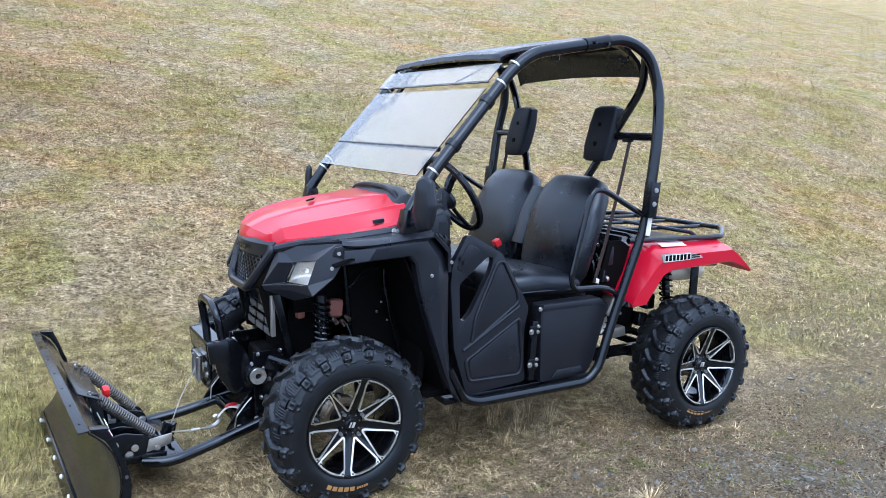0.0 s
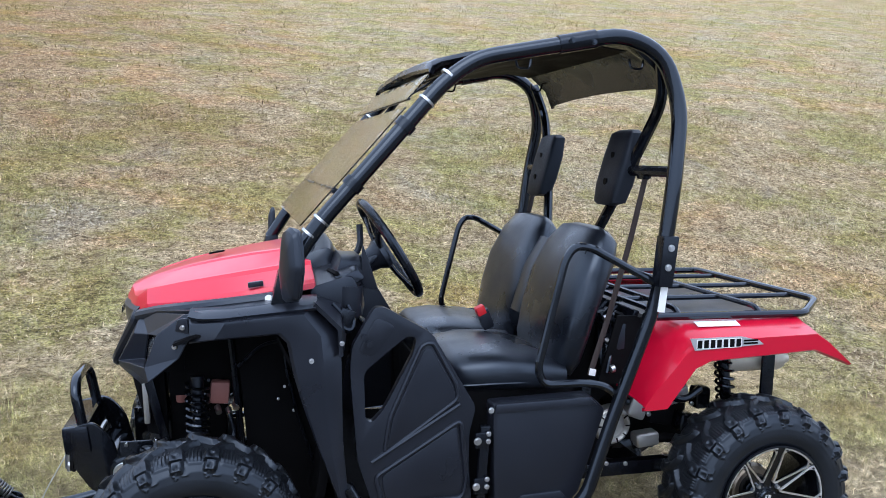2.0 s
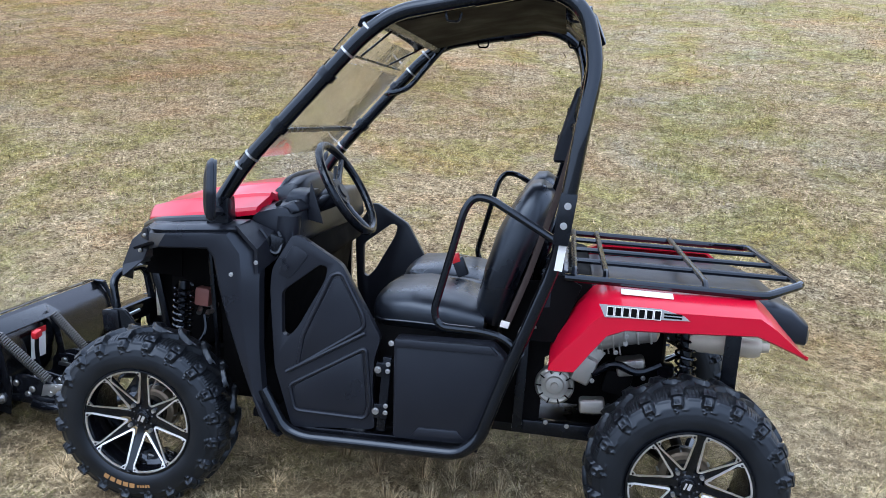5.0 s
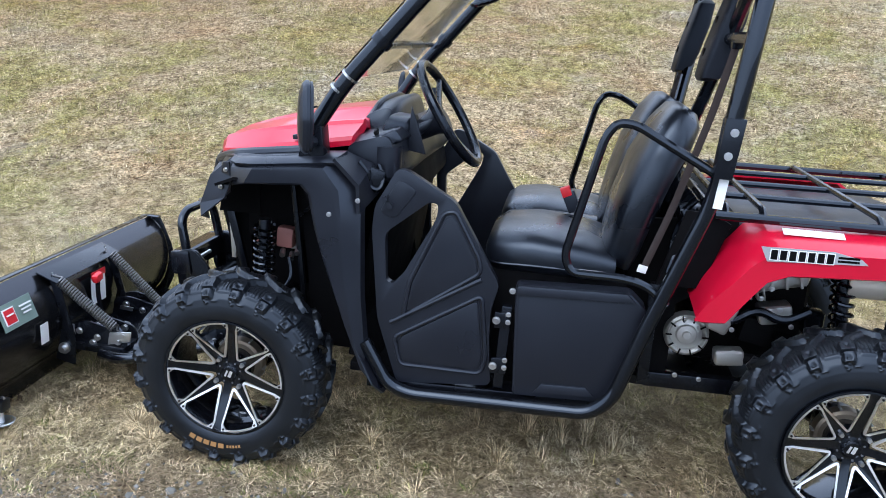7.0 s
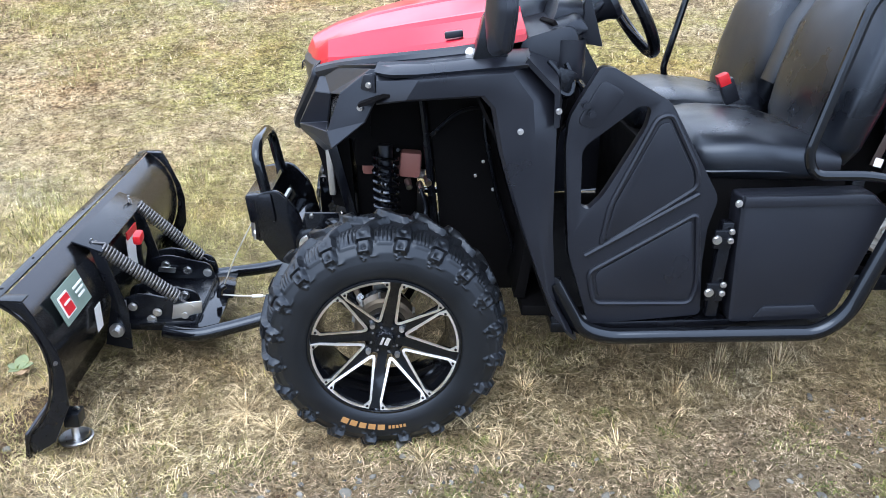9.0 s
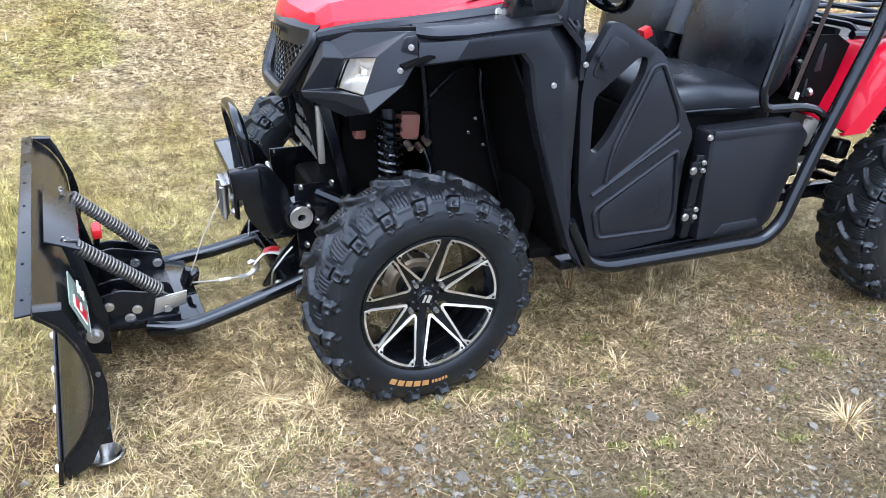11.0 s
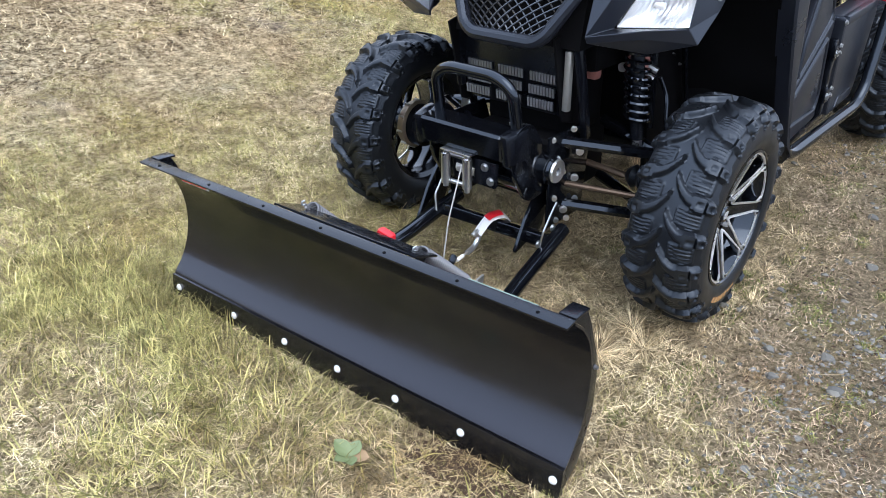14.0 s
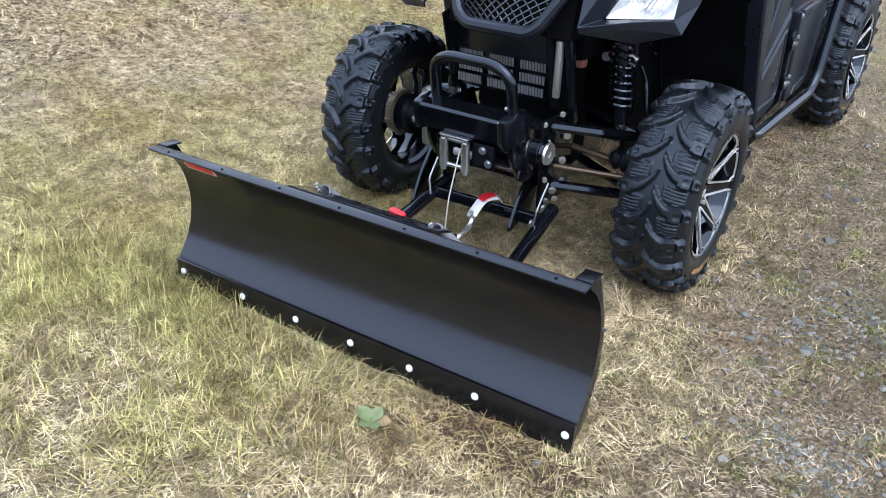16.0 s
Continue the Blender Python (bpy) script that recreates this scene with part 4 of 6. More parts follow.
# Lower dash in near-black, so its shade sits in the colour.
part("dash_lower", puff(across([(-.44, .43, .905, .03, .05), (-.42, .435, .905, .042, .07), (0, .44, .90, .045, .075), (.42, .435, .905, .042, .07), (.44, .43, .905, .03, .05)]), 12, 5), DARK, utv, "", 40)
for x, y, z in ((.478, -.40, .985), (.480, -.36, .975), (.480, -.20, .985)):
    part("dash_switch", rod((x - .01, y, z), (x + .012, y, z + .004), .012, 12), BLACK_SATIN, utv)
for k in range(3):
    part("dash_cable", tube([(.47, -.42 + .03 * k, .94), (.50 + .01 * k, -.43 + .03 * k, .90), (.47, -.44 + .04 * k, .86), (.43, -.42, .80)], .006, .03, 6), BLACK_SATIN, utv)
part("dash_cowl", tube([(.345, -.24, 1.105), (.347, -.20, 1.135), (.35, -.10, 1.152), (.35, .10, 1.152), (.347, .20, 1.135), (.345, .24, 1.105)], .012, .08, 10), BLACK_PLASTIC, utv)
part("steering_column", rod((.43, -.258, 1.02), (.585, -.258, 1.125), .026, 16), BLACK_PLASTIC, utv)
part("column_shroud", puff([((.455, -.258, 1.045), (0, .04, 0), (.02, 0, .03)), ((.465, -.258, 1.05), (0, .055, 0), (.028, 0, .042)), ((.53, -.258, 1.09), (0, .05, 0), (.024, 0, .036)), ((.56, -.258, 1.11), (0, .035, 0), (.016, 0, .024))], 12, 3), BLACK_PLASTIC, utv, "", 50)
part("column_fin", plate([(.485, 1.02), (.545, 1.01), (.515, 1.10), (.492, 1.16)], -.36, -.35, w=.004), BLACK_PLASTIC, utv)
part("key", rod((.475, -.385, .985), (.49, -.40, .965), .006, 8), STEEL, utv)
part("dash_slot", box((.40, -.40, 1.068), (.012, .09, .03), (0, -35, 12), .004), DARK, utv)
part("instrument_pod", puff([((.40, -.28, 1.07), (0, .08, 0), (.01, 0, .03)), ((.41, -.28, 1.075), (0, .105, 0), (.015, 0, .048)), ((.47, -.28, 1.07), (0, .10, 0), (.015, 0, .050)), ((.485, -.28, 1.065), (0, .085, 0), (.01, 0, .038))], 14, 4), BLACK_PLASTIC, utv, "", 50)
part("cup_holder", lathe([(.04, 0), (.045, 0), (.045, .09), (.04, .09), (.04, .01), (.001, .01)], 20), BLACK_PLASTIC, utv).matrix_basis = pose(.44, -.43, .95, 90, 0, 0)
part("key_bracket", box((.42, -.50, .945), (.05, .03, .07), (0, 20, 10), .008), BLACK_SATIN, utv)
part("wiring", tube([(.38, -.53, 1.0), (.41, -.53, .97), (.405, -.52, .93), (.44, -.52, .915), (.45, -.50, .95), (.43, -.49, .99)], .007, .02, 6), BLACK_SATIN, utv)

# steering wheel
swh = part("steering_wheel", tube([(.175 * math.cos(a), .175 * math.sin(a), 0) for a in [k * math.pi / 16 for k in range(32)]], .015, .01, 10, True), BLACK_SATIN, utv, "black three-spoke steering wheel")
swh.matrix_basis = pose(.597, -.258, 1.133, 0, 57, 0)
for a in (0.0, 2.3, 3.98):
    part("wheel_spoke", tube([(0, 0, -.03), (.08 * math.cos(a), .08 * math.sin(a), -.025), (.17 * math.cos(a), .17 * math.sin(a), 0)], .014, .03, 8, flat=.6), BLACK_SATIN, swh)
part("wheel_boss", lathe([(.001, -.02), (.05, -.02), (.055, -.035), (.04, -.06), (.02, -.18), (.001, -.18)], 20), BLACK_PLASTIC, swh).matrix_basis = pose(0, 0, 0, 90, 0, 0)
part("shift_lever", tube([(.47, -.17, 1.06), (.52, -.14, 1.13), (.515, -.13, 1.20)], .011, .03, 8), BLACK_PLASTIC, utv)

# mirrors
for s, turn, wide in ((-1, -24, .95), (1, 8, .42)):
    sh = [(-.03, -.095), (.035, -.11), (.058, -.03), (.040, .10), (.008, .115), (-.03, .10), (-.05, 0)]
    ring = [Vector((q[0], 0, q[1])) for q in sh]
    ring = fillet(ring, .012, 3, True)
    rows = [[(q.x * k, d, q.z * k) for q in ring] for d, k in ((-.012, .90), (-.016, .98), (-.012, 1.02), (.002, 1.03), (.018, .94), (.030, .72), (.036, .45))]
    bm = loft(rows, True)
    vs = list(bm.verts)
    bm.faces.new(vs[:len(ring)][::-1])
    bm.faces.new(vs[-len(ring):])
    bm.transform(pose(.255, .645 * s if s < 0 else .575, 1.125, 0, 0, 90 + s * turn) @ Matrix.Diagonal((wide, .62 if s < 0 else .5, .92 if s < 0 else .75, 1)))
    mr = part("side_mirror", bm, BLACK_PLASTIC, utv, "black folding side mirror", 24)
    part("mirror_arm", tube([(.25, s * .54, 1.06), (.25, s * .57, 1.05), (.25, s * (.63 if s < 0 else .58), 1.06)], .016, .02, 8), BLACK_PLASTIC, mr)
    if s > 0:
        continue
    bm = plate([(q[0] * .9, q[1] * .92) for q in sh], -.004, .004, w=.001, round_=.02)
    bm.transform(pose(.255, s * .645, 1.125, 0, 0, 90 + s * turn) @ pose(0, -.0135, 0))
    part("mirror_glass", bm, BLACK_PLASTIC, mr)


# seats
for s in BOTH:
    y = s * .25
    st = part("seat", puff([((.755, y, .735), (0, .13, 0), (0, 0, .02)), ((.765, y, .74), (0, .19, 0), (0, 0, .05)), ((.80, y, .745), (0, .225, 0), (0, 0, .068)), ((.90, y, .752), (0, .24, 0), (0, 0, .072)), ((1.05, y, .745), (0, .245, 0), (0, 0, .066)), ((1.15, y, .735), (0, .23, 0), (0, 0, .05))], 20), VINYL, utv, "black vinyl seat cushion", 60)
    part("piping", tube([(1.14, y + s * .235, .725), (.9, y + s * .241, .728), (.80, y + s * .228, .722), (.765, y + s * .18, .718), (.757, y, .716)], .004, .03, 6), VINYL, st)
    bk = part("seat_back", puff([((1.155, y * 1.02, .74), (0, .19, 0), (.045, 0, -.02)), ((1.165, y * 1.02, .79), (0, .225, 0), (.055, 0, -.02)), ((1.19, y * 1.02, .90), (0, .24, 0), (.06, 0, -.025)), ((1.225, y * 1.02, 1.02), (0, .238, 0), (.062, 0, -.03)), ((1.275, y * 1.02, 1.13), (0, .215, 0), (.058, 0, -.032)), ((1.305, y * 1.02, 1.185), (0, .18, 0), (.045, 0, -.03)), ((1.318, y * 1.02, 1.205), (0, .12, 0), (.022, 0, -.015))], 20), VINYL, utv, "black vinyl seat back", 60)
    hy = -.303 if s < 0 else .362
    hr = part("headrest", puff([((1.345, hy, 1.29), (0, .05, 0), (.015, 0, 0)), ((1.355, hy, 1.30), (0, .078, 0), (.03, 0, 0)), ((1.37, hy, 1.36), (0, .088, 0), (.036, 0, 0)), ((1.395, hy, 1.46), (0, .088, 0), (.036, 0, 0)), ((1.41, hy, 1.535), (0, .078, 0), (.03, 0, 0)), ((1.413, hy, 1.548), (0, .05, 0), (.015, 0, 0))], 20, 5), FOAM, utv, "black foam headrest pad", 50)
    for z, x in ((1.37, 1.333), (1.46, 1.357)):
        part("pad_screw", rod((x, hy, z), (x + .02, hy, z), .012, 10), DARK, hr)
    part("seat_belt", tube([(1.395, s * .475, 1.40), (1.355, s * .475, 1.20), (1.285, s * .48, .93), (1.225, s * .49, .745)], .003, .05, 8, flat=3.4), STRAP, utv, "brown seat belt webbing")
    part("belt_anchor", box((1.395, s * .46, 1.405), (.03, .05, .045), (0, 0, 0), .008), BLACK_SATIN, utv)
    if s > 0:
        continue
    part("belt_buckle", box((1.005, s * .045, .845), (.045, .03, .075), (0, -25, 0), .008), BLACK_PLASTIC, utv)
    part("buckle_button", box((.984, s * .045, .878), (.034, .033, .034), (0, -25, 0), .004), RED_PLASTIC, utv, "red buckle button")
part("belt_tag", box((1.222, -.515, .76), (.03, .004, .022), (0, 15, 25), .001), WHITE, utv, "white cloth tag")
part("seat_middle", puff([((.80, 0, .735), (0, .05, 0), (0, 0, .03)), ((.9, 0, .74), (0, .06, 0), (0, 0, .055)), ((1.10, 0, .735), (0, .06, 0), (0, 0, .055))], 14), VINYL, utv)
part("seat_back_middle", puff([((1.18, 0, .85), (0, .07, 0), (.05, 0, -.02)), ((1.23, 0, 1.02), (0, .08, 0), (.05, 0, -.02)), ((1.285, 0, 1.13), (0, .08, 0), (.04, 0, -.02))], 14), VINYL, utv)
part("seat_base", box((.97, 0, .52), (.44, .90, .36), (0, 0, 0), .01), DARK, utv)

# rack
Z = .938
bm = tube([(1.40, -.505, .935), (2.02, -.50, .936), (2.155, -.385, .962), (2.155, .385, .962), (2.02, .50, .945), (1.40, .505, .942)], .0135, .03, 10)
rk = part("cargo_rack", bm, BLACK_PAINT, utv, "black tubular cargo rack")
for y in (-.25, 0, .25):
    part("rack_bar", tube([(1.43, y, .95), (2.155, y, .955)], .010, .02, 8), BLACK_PAINT, rk)
for x in (1.43, 1.53, 1.84):
    part("rack_bar", tube([(x, -.502, .938), (x, -.47, .958), (x, .47, .958), (x, .502, .944)], .010, .02, 8), BLACK_SATIN, rk)
part("cargo_bin", puff([((1.50, 0, .84), (0, .34, 0), (0, 0, .05)), ((1.52, 0, .83), (0, .36, 0), (0, 0, .06)), ((2.06, 0, .835), (0, .36, 0), (0, 0, .065)), ((2.15, 0, .81), (0, .35, 0), (0, 0, .065)), ((2.21, 0, .785), (0, .33, 0), (0, 0, .045)), ((2.225, 0, .775), (0, .30, 0), (0, 0, .02))], 24, 7), BLACK_PLASTIC, utv, "black plastic cargo tray", 40)

# rear fenders
for s in BOTH:
    rows = []
    # outline from the front foot over the arch to the tail: x, lower z, upper z
    for x, lo, hi, yo in ((1.375, .640, .668, .585), (1.40, .640, .735, .588), (1.455, .645, .835, .592), (1.50, .712, .890, .596), (1.545, .775, .912, .598), (1.60, .800, .916, .60), (1.80, .812, .920, .60), (1.99, .825, .922, .60), (2.04, .808, .885, .60), (2.10, .785, .822, .60), (2.14, .768, .782, .598)):
        m = lo + (hi - lo) * .62
        rows.append([(x, s * (yo - .012), lo), (x, s * yo, lo + .006), (x, s * (yo + .004), m), (x, s * (yo - .035), m + (hi - m) * .45), (x, s * (yo - .05), m + (hi - m) * .55), (x, s * (yo - .10), hi), (x, s * (yo - .2), hi + .006)])
    part("rear_fender", thick(loft(rows), 0.01), RED, utv, "glossy red rear fender", 32)
    tilt = Matrix.Translation((1.64, 0, .863)) @ Matrix.Rotation(radians(-1.0), 4, "Y") @ Matrix.Translation((-1.64, 0, -.863))

    def sheet(pts, y):
        bm = plate([((tilt @ Vector((x, 0, z))).x, (tilt @ Vector((x, 0, z))).z) for x, z in pts], s * y, s * (y - .002), w=0)
        return bm

    dm = part("decal", sheet([(1.512, .884), (1.698, .884), (1.768, .868), (1.786, .854), (1.532, .844)], .6058), DECAL_GREY, utv, "grey and black model decal", 0)
    for k in range(7):
        x = 1.538 + k * .0236
        part("decal_outline", sheet([(x - .0015, .8800), (x + .0205, .8800), (x + .0205, .8485), (x - .0015, .8485)], .6066), WHITE, dm, "", 0)
        part("decal_bar", sheet([(x + .001, .8775), (x + .018, .8775), (x + .018, .8510), (x + .001, .8510)], .6074), DARK, dm, "", 0)
    for z in (.8695, .8600):
        part("decal_bar", sheet([(1.708, z + .003), (1.762, z + .003), (1.762, z - .003), (1.708, z - .003)], .6066), DARK, dm, "", 0)
    part("warning_sticker", box((1.66, s * .526, .9115), (.16, .030, .002), (-s * 21, 0, 0), 0), WHITE, utv, "white warning sticker")
    part("rail_sticker", box((1.380, s * .6475, 1.018), (.024, .004, .078), (0, 5, 0), 0), WHITE, utv, "white sticker on the rail")
    part("fender_stay", box((1.965, s * .40, .70), (.05, .012, .26), (0, 0, 0), .003), BLACK_SATIN, utv)

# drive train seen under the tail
# The block's near-black colour stands in for the shade under the tail.
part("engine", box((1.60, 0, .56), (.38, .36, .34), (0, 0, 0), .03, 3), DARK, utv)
head = part("engine_case", puff([((1.475, -.27, .690), (0, .03, 0), (0, 0, .03)), ((1.485, -.27, .692), (0, .055, 0), (0, 0, .045)), ((1.56, -.27, .703), (0, .06, 0), (0, 0, .050)), ((1.64, -.27, .722), (0, .055, 0), (0, 0, .043)), ((1.735, -.265, .735), (0, .048, 0), (0, 0, .036)), ((1.745, -.265, .735), (0, .03, 0), (0, 0, .02))], 12, 5), CAST, utv, "cast aluminium cylinder head", 40)
for k in range(6):
    x = 1.50 + k * .042
    part("head_rib", box((x, -.328, .694 + k * .007), (.008, .012, .062), (0, -12, 0), .003), CAST, head)
for x, z in ((1.52, .725), (1.61, .74), (1.70, .752), (1.53, .668), (1.63, .690)):
    bolt(head, (x, -.330, z), (0, -1, 0), .0065)
part("intake_pipe", tube([(1.60, -.26, .75), (1.64, -.27, .79), (1.72, -.25, .80)], .020, .03, 10), BLACK_SATIN, utv)
for s in BOTH:
    # Shrouds carry the same painted shade.
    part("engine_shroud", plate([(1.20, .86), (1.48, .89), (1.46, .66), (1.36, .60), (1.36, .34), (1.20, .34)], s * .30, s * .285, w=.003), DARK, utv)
    part("frame_post", box((1.285, s * .33, .50), (.035, .03, .34), (0, 0, 0), .004), BLACK_SATIN, utv)
    part("lower_frame", box((1.50, s * .30, .345), (.42, .04, .05), (0, -1, 0), .005), BLACK_SATIN, utv)
    part("hose", tube([(1.44, s * .30, .60), (1.52, s * .33, .56), (1.60, s * .32, .62), (1.68, s * .32, .58), (1.76, s * .30, .62)], .014, .05, 8), BLACK_SATIN, utv)
    part("hose", tube([(1.50, s * .29, .42), (1.60, s * .33, .46), (1.72, s * .30, .42)], .018, .05, 8), DARK, utv)
    for x, z in ((1.385, .37), (1.46, .365), (1.39, .56), (1.55, .47), (1.63, .44)):
        bolt(utv, (x, s * .325, z), (0, s, 0), .006)
# Added dark box that fills the space behind the seats with shade colour.
part("rear_shade_block", box((1.42, 0, .82), (.13, .80, .20), (0, 8, 0), .02), DARK, utv)
for y in (-.40, -.33):
    part("cover_hose", tube([(1.33, y, .92), (1.36, y - .02, .86), (1.345, y - .03, .78), (1.38, y - .02, .70)], .011, .03, 8), BLACK_SATIN, utv)
for p in ((1.345, -.41, .80), (1.35, -.41, .87), (1.34, -.39, .74)):
    bolt(utv, p, (-.5, -1, 0), .006)
part("air_intake", puff([((1.40, -.30, .80), (.05, 0, 0), (0, .05, 0)), ((1.40, -.30, .82), (.062, 0, 0), (0, .062, 0)), ((1.39, -.30, .915), (.060, 0, 0), (0, .060, 0)), ((1.39, -.30, .925), (.045, 0, 0), (0, .045, 0))], 12, 3), BLACK_PLASTIC, utv, "black air intake box", 40)
part("fuse_box", box((1.36, -.42, .86), (.05, .07, .10), (0, 10, 6), .010, 2), BLACK_PLASTIC, utv)
part("back_panel", plate([(1.27, .70), (1.40, .70), (1.46, .90), (1.40, .93), (1.33, .93)], -.455, -.445, w=.003), DARK, utv)
part("back_wall", box((1.375, 0, .83), (.02, .90, .24), (0, 14, 0), .004), BLACK_SATIN, utv)
for k, (y0, y1) in enumerate(((-.46, -.36), (-.43, -.28), (-.38, -.20), (-.25, -.34), (-.12, -.02))):
    part("cover_hose", tube([(1.30 + .01 * k, y0, .74), (1.315, y0 + .01, .80 + .01 * k), (1.345, (y0 + y1) / 2, .84 + .012 * k), (1.33, y1, .90), (1.37, y1 - .01, .95)], .008 + .002 * (k % 3), .04, 8), BLACK_SATIN, utv)
for p in ((1.31, -.44, .79), (1.325, -.40, .83), (1.335, -.36, .90), (1.315, -.47, .755)):
    part("hose_band", rod((p[0] - .006, p[1], p[2]), (p[0] + .006, p[1], p[2] + .004), .013, 10), STEEL, utv)
part("air_box", box((1.42, -.27, .80), (.10, .08, .10), (0, 10, 0), .015), DARK, utv)
part("bracket_plate", box((1.53, -.31, .625), (.05, .006, .07), (0, 30, 0), .002), CAST, utv)
part("engine_case", box((1.62, -.26, .53), (.10, .06, .09), (0, 10, 0), .02), DARK, utv)
part("clutch_cover", lathe([(.050, .012), (.052, -.008), (.058, -.014), (.060, -.014), (.067, -.008), (.070, .004), (.070, .03), (.050, .03), (.050, .012)], 32), CAST, utv, "cast aluminium clutch cover").matrix_basis = pose(1.404, -.315, .507)
part("clutch_fan", lathe([(.001, -.016), (.012, -.016), (.014, -.008), (.03, -.006), (.034, .0), (.05, .004), (.05, .02), (.001, .02)], 20), CAST, utv).matrix_basis = pose(1.404, -.315, .507)
for k in range(10):
    a = k * math.pi / 5
    part("clutch_rib", box((1.404 + .056 * math.cos(a), -.331, .507 + .056 * math.sin(a)), (.02, .006, .005), (0, -math.degrees(a), 0), .002), DARK, utv)
for c, sz, ro in (((1.50, -.30, .58), (.07, .08, .10), 20), ((1.66, -.28, .60), (.10, .07, .06), -12), ((1.70, -.30, .50), (.06, .07, .07), 8), ((1.54, -.31, .45), (.09, .06, .05), -6), ((1.78, -.27, .58), (.06, .06, .08), 0)):
    part("engine_casting", box(c, sz, (0, ro, 0), .014, 3), CAST if sz[0] > .065 else BLACK_SATIN, utv, "grey cast engine part")
for x, z in ((1.50, .63), (1.53, .55), (1.66, .63), (1.70, .58), (1.60, .66), (1.63, .72), (1.56, .73)):
    bolt(utv, (x, -.345, z), (0, -1, 0), .006)
for x in (1.53, 1.55, 1.57, 1.59, 1.61):
    part("cooling_fin", box((x, -.31, .68), (.005, .03, .07), (0, -14, 0), .001), CAST, utv)
part("muffler", lathe([(.001, -.12), (.036, -.12), (.042, -.11), (.042, .095), (.036, .11), (.022, .115), (.018, .14), (.012, .14), (.012, .12), (.001, .12)], 28), CREAM, utv, "pale steel muffler").matrix_basis = pose(1.955, -.33, .732, 0, 0, -90)
for s in BOTH:
    # springs, dampers and arms at both axles
    for x, top, bot, r in ((-.005, (-.008, .290, .735), (-.002, .315, .46), .034), (1.82, (1.82, .33, .80), (1.85, .36, .45), .032)):
        bm = rod((top[0], s * top[1], top[2]), (bot[0], s * bot[1], bot[2]), .020, 14)
        sh = part("damper", bm, BLACK_SATIN, utv)
        pts = []
        for k in range(9 * 12 + 1):
            t = k / (9 * 12)
            a = 2 * math.pi * 9 * t
            c = Vector((top[0], s * top[1], top[2])).lerp(Vector((bot[0], s * bot[1], bot[2])), .05 + t * .75)
            pts.append(c + Vector((r * math.cos(a), r * math.sin(a), 0)))
        part("coil_spring", tube(pts, .0055, 0, 6), BLACK_PAINT, sh)
    part("damper_foot", rod((-.002, s * .313, .475), (-.002, s * .318, .43), .016, 10), STEEL, utv)
    for dx in (-.12, .12):
        part("control_arm", tube([(-.06 + dx, s * .17, .470), (0, s * .40, .43)], .017, .02, 8), BLACK_PAINT, utv)
        part("control_arm", tube([(-.04 + dx * 1.1, s * .15, .275), (0, s * .42, .24)], .017, .02, 8), BLACK_PAINT, utv)
        part("rear_arm", tube([(1.80 + dx, s * .16, .30), (1.854, s * .40, .29)], .018, .02, 8), BLACK_PAINT, utv)
    part("drive_shaft", tube([(-.02, s * .12, .36), (0, s * .42, .33)], .010, .02, 8), BRONZED, utv)
    part("axle_boot", lathe([(.02, 0), (.035, .02), (.025, .035), (.038, .05), (.026, .065), (.04, .08), (.001, .08)], 16), RUBBER, utv).matrix_basis = pose(0, s * .30, .345, 0, 0, 0 if s > 0 else 180)
    part("knuckle", box((.0, s * .41, .33), (.08, .05, .22), (0, 0, 0), .02), CAST, utv)
    for p in ((-.165, .19, .462), (-.17, .19, .26), (-.10, .19, .42), (-.12, .19, .345)):
        bolt(utv, (p[0], s * p[1], p[2]), (-.8, s * .6, 0), 0.009)
for y in (-.158, .152):
    part("bumper_end", bevel_all(add_box(bmesh.new(), (-.378, y, .508), (.085, .035, .09), (0, -8, 12 if y > 0 else -12)), .012, 2), BLACK_SATIN, utv)
for s in BOTH:
    part("frame_brace", box((-.135, s * .205, .61), (.028, .02, .30), (0, -14, 0), .004), BLACK_SATIN, utv)
    part("tie_rod", rod((-.16, s * .16, .335), (-.06, s * .43, .32), .009, 10), BRONZED, utv)
    part("tie_rod_end", rod((-.075, s * .385, .322), (-.05, s * .45, .32), .015, 10), STEEL, utv)
    for p in ((-.21, .185, .43), (-.215, .185, .31), (-.185, .19, .385), (-.14, .19, .50), (-.20, .185, .235), (-.15, .19, .225), (-.11, .19, .275), (-.23, .18, .49)):
        bolt(utv, (p[0], s * p[1], p[2]), (-.8, s * .6, 0), 0.007)
    part("side_gusset", plate([(-.25, .50), (-.08, .50), (-.04, .40), (-.06, .22), (-.24, .22)], s * .183, s * .175, w=.003), BLACK_PAINT, utv)
part("bumper_rod", rod((-.31, -.17, .535), (-.305, -.09, .54), .007, 10), STEEL, utv)
part("rear_axle", rod((1.854, -.42, .32), (1.854, .42, .32), .02, 12), DARK, utv)
part("front_gearcase", box((-.03, 0, .36), (.30, .30, .20), (0, 0, 0), .03, 3), DARK, utv)
part("front_frame", box((-.01, 0, .56), (.18, .30, .22), (0, 0, 0), .02), DARK, utv)
part("brake_cylinder", box((-.06, -.19, .66), (.035, .04, .07), (0, 0, 0), .012), PINK, utv, "faded red brake casting")
part("brake_cylinder", box((.060, -.262, .676), (.060, .05, .072), (0, 4, 0), .012), PINK, utv, "faded red brake casting")
for x, z in ((.052, .63), (.085, .622), (.105, .64)):
    part("brake_fitting", rod((x, -.275, z), (x + .006, -.30, z - .012), .010, 8), STEEL, utv)
